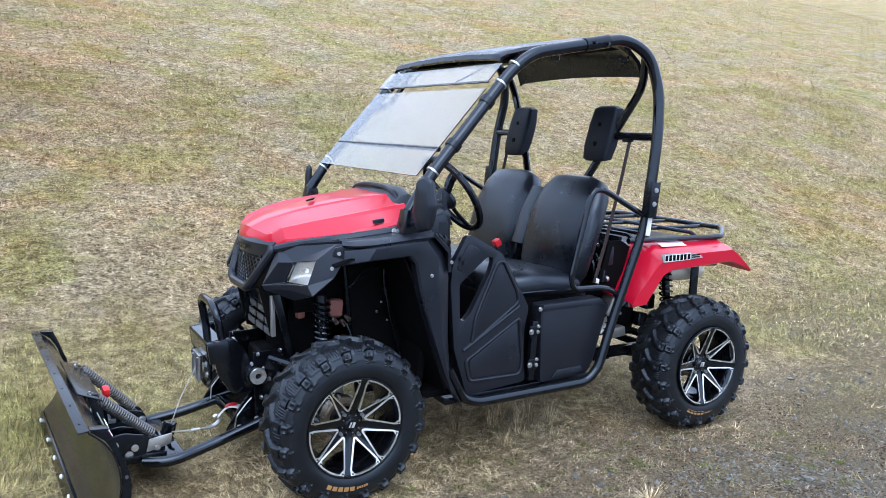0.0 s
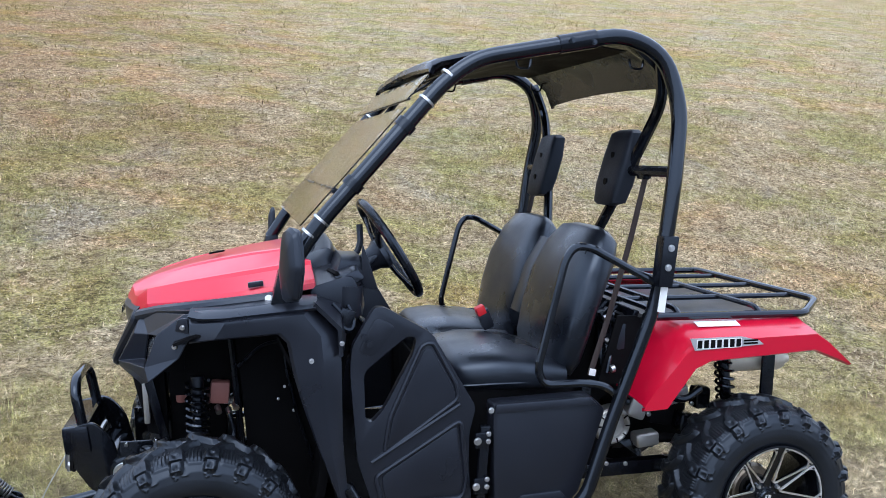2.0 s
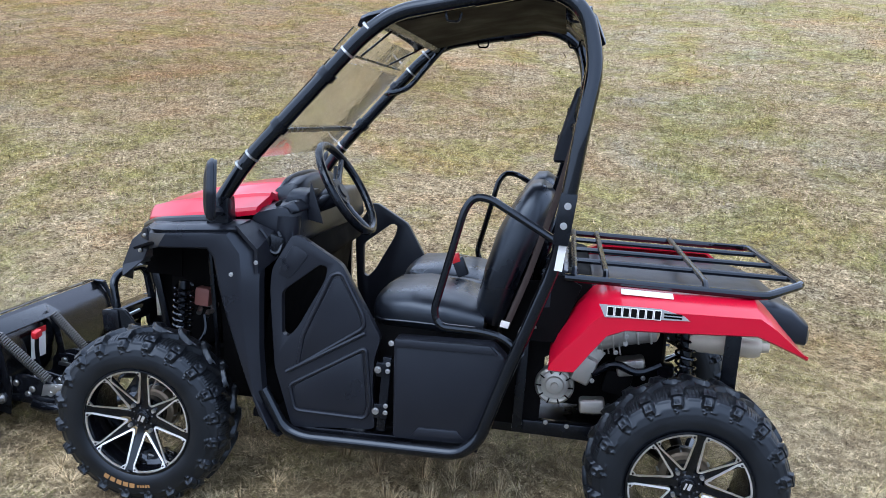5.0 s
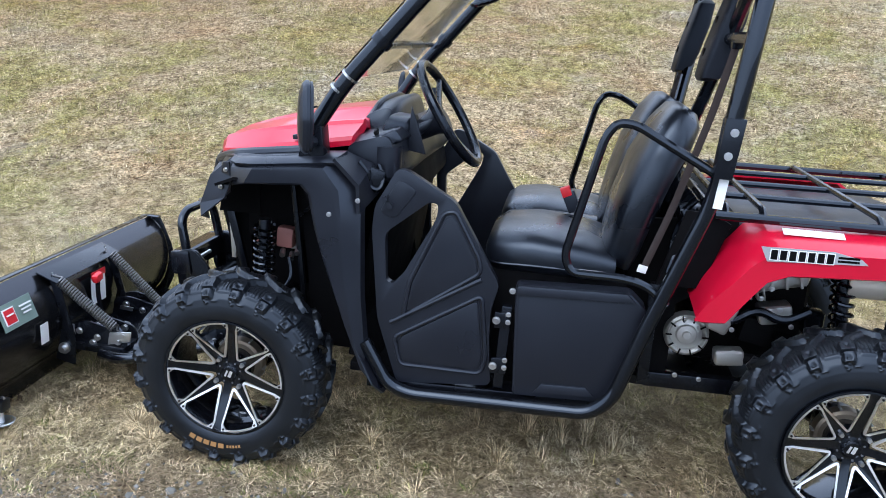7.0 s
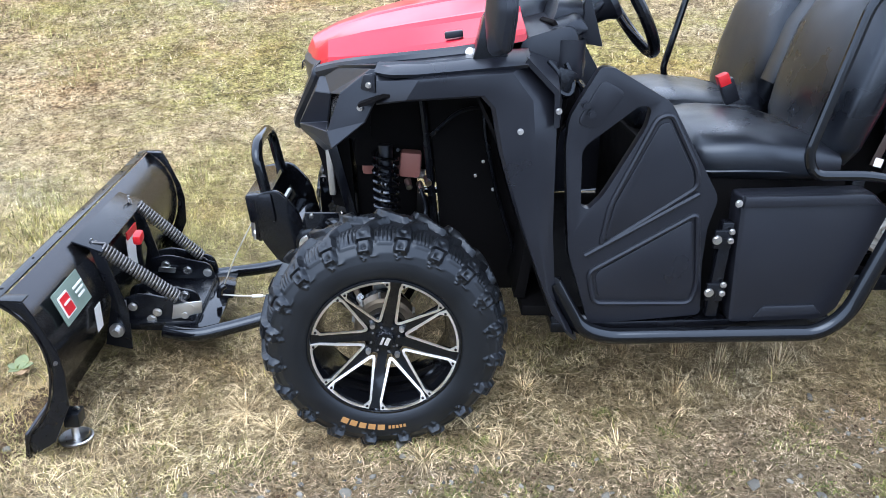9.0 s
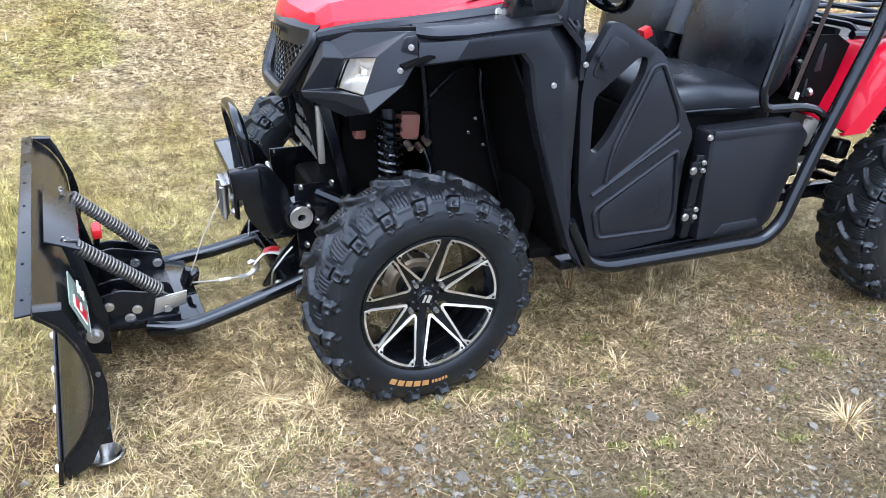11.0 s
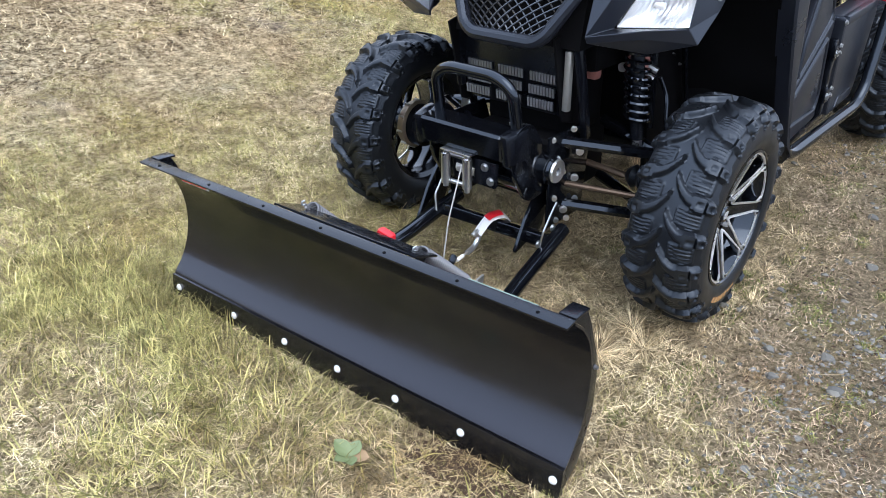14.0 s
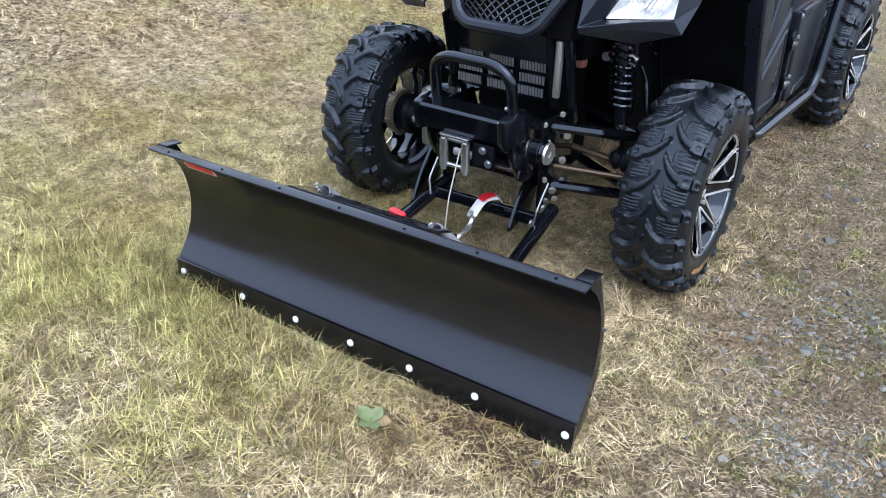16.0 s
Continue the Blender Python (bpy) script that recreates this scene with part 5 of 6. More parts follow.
part("brake_hose", tube([(.09, -.32, .62), (.11, -.34, .56), (.07, -.36, .50), (.03, -.40, .46)], .006, .04, 8), BLACK_SATIN, utv)
part("hose_fitting", rod((.03, -.23, .645), (.10, -.23, .635), .014, 10), STEEL, utv)

# bumper and winch
bp_ = part("bumper", bevel_all(add_box(bmesh.new(), (-.385, -.003, .512), (.075, .285, .078), (0, -8, 0)), .007, 1), BLACK_PAINT, utv, "glossy black front bumper with a hoop")
part("bumper_hoop", tube([(-.36, -.155, .53), (-.385, -.15, .66), (-.39, -.10, .69), (-.39, .06, .69), (-.385, .11, .66), (-.36, .115, .53)], .0165, .05, 12), BLACK_PAINT, bp_)
for y in (-.165, .125):
    part("bumper_side", plate([(-.40, .55), (-.33, .57), (-.27, .50), (-.23, .34), (-.33, .33), (-.39, .42)], y - .008, y + .008, w=.004, round_=.03), BLACK_PAINT, bp_)
wn_ = part("winch", rod((-.30, -.15, .40), (-.30, .10, .40), .05, 20), BLACK_PAINT, utv, "black winch with a silver roller fairlead")
part("winch_motor", lathe([(.001, 0), (.016, 0), (.017, .003), (.034, .003), (.037, .012), (.045, .014), (.045, .06), (.001, .06)], 24), BLACK_PAINT, wn_).matrix_basis = pose(-.235, -.200, .405)
part("motor_cap", lathe([(.012, -.002), (.032, -.002), (.034, .002), (.034, .006), (.012, .006), (.012, -.002)], 24), ALLOY, wn_).matrix_basis = pose(-.235, -.206, .405)
part("fairlead_plate", box((-.400, -.015, .42), (.010, .20, .075), (0, 0, 0), .003), BLACK_PAINT, wn_)
for y in (-.037, .040):
    part("fairlead_roller", lathe([(.001, -.055), (.008, -.055), (.008, -.046), (.013, -.044), (.013, .044), (.008, .046), (.008, .055), (.001, .055)], 14), STEEL, wn_).matrix_basis = pose(-.428, y, .415, 90, 0, 0)
part("fairlead_bracket", box((-.405, -.085, .425), (.012, .075, .07), (0, 0, 0), .003), BLACK_SATIN, wn_)
for y, z in ((-.085, .442), (-.105, .405)):
    bolt(wn_, (-.411, y, z), (-1, 0, 0), .009)
for z in (.470,):
    part("fairlead_cap", box((-.420, .002, z), (.030, .105, .006), (0, 0, 0), .003), STEEL, wn_)
for z in (.455, .375):
    part("fairlead_roller", rod((-.418, -.03, z), (-.418, .034, z), .007, 10), STEEL, wn_)
part("rope_drum", rod((-.39, -.05, .415), (-.39, .02, .415), .02, 12), ROPE, wn_)

# ---- snow plow ----
BX, BYAW = -0.914, 2.9
plow = tagged(empty("snow_plow", (BX, 0, 0)), "black curved steel snow plow blade resting on the grass", "snow plow")
plow.matrix_basis = pose(BX, .016, 0, 0, 0, BYAW)


def on_blade(x, y, z):
    """A world place in the blade's own axes."""
    return (Matrix.Translation((BX, .016, 0)) @ Matrix.Rotation(radians(BYAW), 4, "Z")).inverted() @ Vector((x, y, z))


FACE = [(-.022, .012), (-.019, .05), (-.012, .082), (.017, .111), (.043, .152), (.060, .200), (.069, .253), (.066, .311), (.050, .366), (.021, .414), (-.022, .449)]
HW = .672
prof = fillet([(x, 0, z) for x, z in FACE], .03, 2)
bm = loft([[(p.x, y, p.z) for p in prof] for y in (-HW, -HW / 2, 0, HW / 2, HW)])
bl = part("blade", thick(bm, .005), BLADE, plow, "glossy black curved blade with scuffs", 50)
part("top_flange", box((-.038, 0, .4527), (.032, HW * 2, .005), (0, -6, 0), .002), BLACK_SATIN, bl)
part("cutting_edge", plate([(-.034, .004), (-.026, .004), (-.016, .084), (-.024, .084)], -HW, HW, w=.001), BLADE, plow)
for y in (-.652, -.410, -.214, -.020, .177, .386, .640):
    part("carriage_bolt", lathe([(.0005, -.007), (.006, -.006), (.010, -.002), (.010, .002), (.0005, .002)], 12), WHITE, plow, "bright bolt head").matrix_basis = pose(-.0285, y, .050, 0, 0, -90) @ pose(0, 0, 0, 0, 0, 0)
for s in BOTH:
    back = [(.0, .452), (.033, .447), (.050, .413), (.067, .367), (.087, .317), (.098, .258), (.094, .16), (.045, .055), (-.010, .02)]
    outline = back + [(x + .002, z) for x, z in FACE[1:]]
    rb = part("end_rib", plate(outline, s * (HW - .004), s * (HW - .010), w=.001), BLACK_SATIN, plow)
    part("rib_tab", box((.007, s * (HW - .020), .4535), (.054, .038, .005), (0, 4, 0), .001), BLACK_SATIN, rb)
    bolt(rb, (.083, s * (HW - .004), .285), (0, s, 0), .004, mat=SPRING)
    # skid shoe
    part("skid_post", rod((.068, s * .60, .02), (.068, s * .60, .07), .010, 12), STEEL, plow)
    part("skid_bracket", box((.072, s * .600, .085), (.04, .045, .04), (0, 0, 0), .004), BLACK_SATIN, plow)
    part("skid_disc", lathe([(.001, -.002), (.026, 0), (.040, .007), (.044, .014), (.040, .016), (.02, .010), (.001, .010)], 28), STEEL, plow, "zinc plated skid disc").matrix_basis = pose(.068, s * .60, .010, 90, 0, 0)
for y in (-.60, -.410, -.214, -.020, .177, .386, .60):
    part("flange_hole", rod((-.040, y, .4546), (-.040, y, .4562), .0038, 10), DARK, bl)


def W(x, y, z):
    return tuple(on_blade(x, y, z))


# bracket behind the blade, springs and trip frame
SY = (-.215, .14)
br = part("spring_bracket", plate([(.002, .438), (.082, .405), (.084, .410), (.004, .444)], -.262, .190, w=.002), BLACK_SATIN, plow)
for y in (-.235, .16):
    part("bracket_gusset", plate([(.040, .414), (.078, .402), (.125, .20), (.12, .08), (.045, .10), (.082, .25)], y - .004, y + .004, w=.001), BLACK_SATIN, br)


def spring(p, q, r, turns, parent):
    p, q = Vector(p), Vector(q)
    d = (q - p).normalized()
    u = d.orthogonal().normalized()
    v = d.cross(u)
    pts = [p - d * .015 + u * r * .6, p - d * .02]
    for k in range(turns * 10 + 1):
        t = k / (turns * 10)
        a = 2 * math.pi * turns * t
        pts.append(p.lerp(q, .03 + .94 * t) + (u * math.cos(a) + v * math.sin(a)) * r)
    pts += [q, q + d * .02]
    return part("spring", tube(pts, .0038, 0, 6), SPRING, parent, "grey steel return spring")


for p, q in (((-.838, -.207, .412), (-.632, -.172, .226)), ((-.853, .154, .422), (-.651, .174, .217))):
    spring(W(*p), W(*q), .0175, 26, plow)
    # hooked ends
    for e, d in ((p, -1), (q, 1)):
        part("spring_eye", tube([W(e[0] + d * .012, e[1], e[2] - d * .011), W(e[0] + d * .020, e[1] + .003, e[2] - d * .012), W(e[0] + d * .022, e[1], e[2] - d * .022), W(e[0] + d * .014, e[1] - .003, e[2] - d * .024)], .0026, .01, 6), STEEL, plow)
    part("spring_lug", box(W(q[0] + .012, q[1], q[2] - .022), (.045, .007, .028), (0, 18, 0), .004), BLACK_SATIN, plow)
# swivel plates and push frame, in the vehicle's line
part("swivel_frame", box(W(-.70, -.02, .155), (.20, .36, .016), (0, 0, 0), .003), BLACK_SATIN, plow)
for y in (-.20, -.12, .10, .165):
    part("swivel_ear", plate([(.09, .13), (.10, .235), (.16, .25), (.30, .215), (.315, .16), (.28, .12)], y - .005, y + .005, w=.002, round_=.02), BLACK_SATIN, plow)
for y in (-.207, .172):
    for x, z in ((.13, .21), (.20, .19), (.28, .18)):
        bolt(plow, (x, y + (-.004 if y < 0 else .004), z), (0, -1 if y < 0 else 1, 0), .010)
part("zinc_plate", plate([(.24, .165), (.33, .185), (.335, .225), (.25, .215)], -.214, -.208, w=.001), STEEL, plow)
part("zinc_plate", plate([(.075, .16), (.115, .155), (.115, .235), (.08, .24)], -.23, -.215, w=.001), STEEL, plow)
part("pivot_bolt", rod((.085, -.266, .148), (.085, -.246, .148), .012, 6), STEEL, plow)
part("pivot_washer", rod((.085, -.248, .148), (.085, -.239, .148), .022, 20), STEEL, plow)
part("pivot_pin", rod((.085, -.246, .148), (.085, .22, .148), .012, 12), BLACK_SATIN, plow)
part("latch_lever", tube([W(-.78, -.03, .20), W(-.79, -.035, .31), W(-.785, -.04, .36)], .009, .02, 8), BLACK_SATIN, plow)
part("latch_handle", box(W(-.783, -.043, .377), (.026, .046, .032), (12, 0, 0), .009), RED_PLASTIC, plow, "red latch handle")
fr = [(-.68, .200, .135), (-.585, .235, .135), (-.46, .215, .160), (-.22, .195, .225)]
for s in BOTH:
    part("push_tube", tube([W(x, s * y, z) for x, y, z in fr], .0215, .05, 14), BLACK_PAINT, plow, "glossy black push tube")
    part("mount_plate", plate([(-.36 - BX, .17), (-.22 - BX, .20), (-.17 - BX, .30), (-.22 - BX, .36), (-.30 - BX, .27)], s * .185 + .02, s * .175 + .02, w=.002, round_=.015), BLACK_PAINT, plow)
    for x, z in ((-.31, .205), (-.275, .195), (-.24, .23)):
        bolt(plow, W(x, s * .19 + .02, z), (0, s, 0), .008)
    part("pin_clip", tube([W(-.335, s * .19, .20), W(-.33, s * .20, .26), W(-.29, s * .20, .31), W(-.27, s * .20, .33)], .003, .01, 6), STEEL, plow)
part("cross_member", box(W(-.285, .0, .205), (.05, .37, .035), (0, 14, 0), .005), BLACK_PAINT, plow)
part("front_plate", box(W(-.585, 0, .140), (.10, .40, .014), (0, 0, 0), .003), BLACK_PAINT, plow)
part("rope_anchor", plate([(.34, .14), (.39, .14), (.40, .185), (.36, .195)], -.02, .02, w=.003), BLACK_SATIN, plow)
part("winch_rope", tube([W(-.43, .012, .43), W(-.50, .0, .30), W(-.55, -.02, .18)], .0022, .02, 6), ROPE, plow, "thin steel winch rope")
part("winch_rope", tube([W(-.55, -.01, .165), W(-.475, .0, .155), W(-.40, .015, .150)], .003, .02, 6), ROPE, plow)
part("rope_sleeve", tube([W(-.46, .003, .154), W(-.425, .01, .152)], .0055, .01, 8), WHITE, plow)
part("rope_hook", tube([W(-.40, .015, .150), W(-.37, .018, .15), W(-.345, .02, .165), W(-.335, .02, .185), W(-.35, .02, .20), W(-.365, .02, .19)], .008, .012, 8), STEEL, plow, "zinc plated hook")
part("hook_strap", tube([W(-.345, .02, .19), W(-.31, .005, .235), W(-.27, -.02, .24), W(-.245, -.03, .20)], .022, .02, 8, flat=.15), WHITE, plow, "white and red webbing strap")
part("strap_patch", tube([W(-.318, .008, .2335), W(-.30, .0, .2435), W(-.275, -.012, .244)], .018, .015, 8, flat=.2), RED_PLASTIC, plow)
for x, y, z in ((.155, -.128, .205), (.215, -.128, .180), (.265, -.128, .205), (.155, .092, .215), (.225, .092, .195), (.29, .092, .185), (.18, -.208, .165), (.30, -.208, .205)):
    bolt(plow, (x, y, z), (0, -1, 0), .011)
part("zinc_plate", plate([(.13, .195), (.185, .190), (.19, .207), (.135, .212)], .080, .086, w=.001), STEEL, plow)
part("zinc_washer", rod((.20, -.02, .168), (.20, -.02, .174), .028, 20), STEEL, plow)
bolt(plow, (.20, -.02, .174), (0, 0, 1), .013)
part("trip_link", tube([W(-.60, -.16, .155), W(-.66, -.10, .20), W(-.72, -.05, .205)], .009, .03, 8), BLACK_PAINT, plow)
part("latch_pin", tube([W(-.555, -.03, .17), W(-.545, -.05, .205), W(-.53, -.045, .215)], .010, .02, 8), BLACK_SATIN, plow)
part("skid_pin", tube([(.060, -.585, .085), (.080, -.60, .115), (.090, -.605, .112)], .004, .01, 6), STEEL, plow)
# stickers
dc = part("maker_decal", box((.0625, -.462, .364), (.003, .175, .090), (0, -20, 0), 0), DECAL_GREEN, plow, "green grey maker's decal")
part("decal_patch", box((.0660, -.507, .366), (.003, .058, .058), (0, -20, 0), 0), WHITE, dc)
part("decal_patch", box((.0672, -.507, .366), (.003, .050, .050), (0, -20, 0), 0), RED_PLASTIC, dc)
for k in range(3):
    part("decal_bar", box((.0682, -.507, .372 - k * .010), (.003, .036 - k * .010, .005), (0, -20, 0), 0), WHITE, dc)
for k in range(3):
    part("decal_bar", box((.0662 + k * .004, -.425, .385 - k * .013), (.003, .062 - k * .010, .0055), (0, -20, 0), 0), WHITE, dc)
part("notice", box((.078, -.345, .245), (.002, .045, .075), (0, 0, 0), 0), WHITE, plow, "white notice sticker")
part("notice", box((.079, .02, .30), (.004, .10, .11), (0, 0, 0), 0), WHITE, plow, "white and red warning plate")
part("notice_band", box((.0815, .02, .365), (.004, .10, .025), (0, 0, 0), 0), RED_PLASTIC, plow)
mark = part("blade_mark", box((.0295, .565, .390), (.003, .120, .030), (0, -30, 0), 0), WHITE, plow, "small red sticker with a pale edge")
part("mark_field", box((.0288, .565, .390), (.003, .112, .023), (0, -30, 0), 0), RED_PLASTIC, mark)

# ---- grass, gravel and small ground cover ----
rng = np.random.default_rng(7)


def lattice(x, y, scale, seed):
    """Smooth random values over the plan, about 0 to 1."""
    r = np.random.default_rng(seed).random((64, 64))
    u, v = np.asarray(x) * scale + 31.7, np.asarray(y) * scale + 17.3
    i, j = np.floor(u).astype(int), np.floor(v).astype(int)
    f, g = u - i, v - j
    f, g = f * f * (3 - 2 * f), g * g * (3 - 2 * g)
    a, b, c, d = (r[(i + p) % 64, (j + q) % 64] for p, q in ((0, 0), (1, 0), (0, 1), (1, 1)))
    return (a * (1 - f) + b * f) * (1 - g) + (c * (1 - f) + d * f) * g


def worn(x, y):
    """How bare the strip beside the track is: 0 lawn, 1 gravel."""
    edge = np.clip((-0.50 - y + 0.20 * np.clip(x, -1, 3)) / 0.9, 0, 1)
    return np.clip(edge * (0.35 + 1.1 * lattice(x, y, 2.3, 3)), 0, 1)


def green(x, y):
    """Where the lawn is still green: 0 to 1."""
    g = 0.55 * lattice(x, y, 0.9, 11) + 0.3 * lattice(x, y, 2.6, 12) + 0.15 * lattice(x, y, 7, 13)
    lush = np.exp(-(((x + 1.32) / 0.42) ** 2 + ((y - 0.66) / 0.62) ** 2))
    fade = np.clip((lattice(x, y, 5, 14) + 0.4 * lattice(x, y, 17, 15) - 0.45) * 3, 0, 1)
    return np.clip((g - 0.47) * 4.0, 0, 1) * 0.75 + lush * 0.8 * fade


def blade_material(name, pale, mid, dark):
    m = bpy.data.materials.new(name)
    m.use_nodes = True
    n, l = m.node_tree.nodes, m.node_tree.links
    b = n["Principled BSDF"]
    b.inputs["Roughness"].default_value = 0.75
    b.inputs["Specular IOR Level"].default_value = 0.25
    geo = n.new("ShaderNodeNewGeometry")
    r = n.new("ShaderNodeValToRGB")
    e = r.color_ramp.elements
    while len(e) < 4:
        e.new(0.5)
    for el, (p, c) in zip(e, ((0.0, dark), (0.35, mid), (0.75, pale), (1.0, tuple(min(1, v * 1.18) for v in pale)))):
        el.position, el.color = p, c + (1,)
    l.new(geo.outputs["Random Per Island"], r.inputs["Fac"])
    t = n.new("ShaderNodeTexNoise")
    t.inputs["Scale"].default_value, t.inputs["Detail"].default_value, t.inputs["Roughness"].default_value = 1.3, 6, 0.72
    l.new(geo.outputs["Position"], t.inputs["Vector"])
    mr = n.new("ShaderNodeValToRGB")
    e = mr.color_ramp.elements
    while len(e) < 4:
        e.new(0.5)
    for el, (p, c) in zip(e, ((0.34, (0.84, 0.71, 0.54, 1)), (0.45, (1.0, 0.94, 0.86, 1)), (0.55, (1.12, 1.08, 1.0, 1)), (0.66, (0.92, 0.94, 0.96, 1)))):
        el.position, el.color = p, c
    l.new(t.outputs["Fac"], mr.inputs["Fac"])
    x = n.new("ShaderNodeMix")
    x.data_type, x.blend_type = "RGBA", "MULTIPLY"
    x.inputs[0].default_value = 1.0
    l.new(r.outputs[0], x.inputs[6])
    l.new(mr.outputs[0], x.inputs[7])
    # tufts stand brighter or duller than their neighbours
    t2, r2, x2 = n.new("ShaderNodeTexNoise"), n.new("ShaderNodeValToRGB"), n.new("ShaderNodeMix")
    t2.inputs["Scale"].default_value, t2.inputs["Detail"].default_value, t2.inputs["Distortion"].default_value = 13.0, 4, 0.8
    l.new(geo.outputs["Position"], t2.inputs["Vector"])
    for el, (p, c) in zip(r2.color_ramp.elements, ((0.38, (0.52, 0.48, 0.43, 1)), (0.60, (1.22, 1.2, 1.16, 1)))):
        el.position, el.color = p, c
    l.new(t2.outputs["Fac"], r2.inputs["Fac"])
    x2.data_type, x2.blend_type = "RGBA", "MULTIPLY"
    x2.inputs[0].default_value = 1.0
    l.new(x.outputs[2], x2.inputs[6])
    l.new(r2.outputs[0], x2.inputs[7])
    l.new(parched(n, l, geo.outputs["Position"], x2.outputs[2]), b.inputs["Base Color"])
    return m


STRAW = blade_material("dry_blades", (0.78, 0.68, 0.475), (0.44, 0.355, 0.215), (0.08, 0.06, 0.034))
THATCH = blade_material("rotting_thatch", (0.72, 0.595, 0.460), (0.41, 0.315, 0.225), (0.075, 0.055, 0.038))
LEAFY = blade_material("green_blades", (0.48, 0.44, 0.20), (0.27, 0.27, 0.10), (0.10, 0.11, 0.035))


def blades(name, label, mat, x, y, length, width, lean, hug=0.0, spread=None, fine=True):
    """One tapering leaf at each place: bent, of three faces, or straight, of one."""
    n = len(x)
    z = ground_z(x, y)
    a = rng.random(n) * 2 * np.pi if spread is None else spread
    d = np.stack([np.cos(a), np.sin(a), np.zeros(n)], -1)
    w = np.stack([-np.sin(a), np.cos(a), np.zeros(n)], -1) * (width / 2)[:, None]
    root = np.stack([x, y, z - 0.004 + hug * rng.random(n)], -1)
    up = np.array([0, 0, 1.0])
    c, s = np.cos(lean)[:, None], np.sin(lean)[:, None]
    L = length[:, None]
    mid = root + (d * s + up * c) * L * 0.5
    l2 = np.minimum(lean + 0.25 + 0.5 * rng.random(n), 1.75)[:, None]
    tip = mid + (d * np.sin(l2) + up * np.cos(l2)) * L * 0.5
    tip[:, 2] = np.maximum(tip[:, 2], z + 0.002 + 0.006 * rng.random(n))
    if fine:
        co, shape = np.stack([root - w, root + w, mid + w * 0.75, mid - w * 0.75, tip], 1), [[0, 1, 2], [0, 2, 3], [3, 2, 4]]
    else:
        co, shape = np.stack([root - w, root + w, tip], 1), [[0, 1, 2]]
    nv, nf = co.shape[1], len(shape)
    co = co.reshape(-1, 3)
    tri = ((np.arange(n) * nv)[:, None, None] + np.array(shape)[None]).reshape(-1)
    me = bpy.data.meshes.new(name)
    me.vertices.add(n * nv)
    me.vertices.foreach_set("co", co.ravel())
    me.loops.add(len(tri))
    me.loops.foreach_set("vertex_index", tri)
    me.polygons.add(n * nf)
    me.polygons.foreach_set("loop_start", np.arange(0, n * nf * 3, 3))
    me.update(calc_edges=True)
    me.materials.append(mat)
    return tagged(new(name, me), label, "grass", kind="stuff")


def lawn(name, label, x0, x1, y0, y1, count, l0, l1, w0, w1, flat, fine=True):
    x, y = x0 + (x1 - x0) * rng.random(count), y0 + (y1 - y0) * rng.random(count)
    keep = rng.random(count) > np.clip(worn(x, y) * 1.0, 0, 0.88)
    # the tyres stand on bare, pressed ground
    for wx, wy in ((0, -0.514), (0, 0.625), (1.842, -0.50), (1.842, 0.615)):
        keep &= ~((np.abs(x - wx) < 0.07) & (np.abs(y - wy) < 0.09))
    x, y = x[keep], y[keep]
    g = rng.random(len(x)) < green(x, y)
    lush = green(x, y)
    bare = rng.random(len(x)) < np.clip(worn(x, y) * 3.0, 0, 0.9)
    for sel, mat, kind in ((~g & ~bare, STRAW, "dry"), (~g & bare, THATCH, "dead"), (g, LEAFY, "green")):
        k = int(sel.sum())
        if k == 0:
            continue
        ln = (l0 + (l1 - l0) * rng.random(k) ** 1.6) * (0.85 + 0.75 * lush[sel]) * (0.62 if kind == "dead" else 1.0)
        lean = np.clip(rng.normal(flat - 0.25 if kind == "green" else flat, 0.38, k), 0.05, 1.5)
        blades(name, label + {"dry": ", pale straw", "dead": ", short brown thatch", "green": ", still green"}[kind], mat, x[sel], y[sel], ln, w0 + (w1 - w0) * rng.random(k), lean, 0.008, 12.0 * lattice(x[sel], y[sel], 4.0, 31) + 5.0 * lattice(x[sel], y[sel], 13.0, 32) + rng.normal(0, 1.5, k), fine)


lawn("grass", "short matted grass round the vehicle", -2.8, 3.8, -2.0, 2.4, 300000, 0.015, 0.07, 0.0007, 0.0017, 1.25)
lawn("grass", "fine matted grass round the vehicle", -2.8, 3.8, -2.0, 2.4, 760000, 0.014, 0.05, 0.0007, 0.0018, 1.25, False)
lawn("grass", "short grass beside the vehicle", 3.8, 14, -2.0, 2.4, 110000, 0.025, 0.075, 0.003, 0.006, 1.1, False)
lawn("grass", "short grass before the vehicle", -7, -2.8, -2.0, 2.4, 170000, 0.02, 0.07, 0.0014, 0.0032, 1.1, False)
lawn("grass", "short grass on the lower slope", -9, 16, 2.4, 9.0, 360000, 0.03, 0.08, 0.003, 0.006, 1.0, False)
lawn("grass", "short grass on the upper slope", -25, 45, 9.0, 40.0, 200000, 0.05, 0.10, 0.008, 0.018, 0.9, False)
lawn("grass", "grass along the top of the slope", -40, 70, 40.0, 85.0, 90000, 0.08, 0.16, 0.02, 0.05, 0.9, False)

# long bleached straws lying over the mat
n = 26000
x, y = -2.3 + 5.9 * rng.random(n), -1.9 + 3.6 * rng.random(n)
keep = (rng.random(n) < .25 + .75 * lattice(x, y, 3.3, 41)) & (rng.random(n) > np.clip(worn(x, y) * 4.5, 0, .95))
x, y = x[keep], y[keep]
n = len(x)
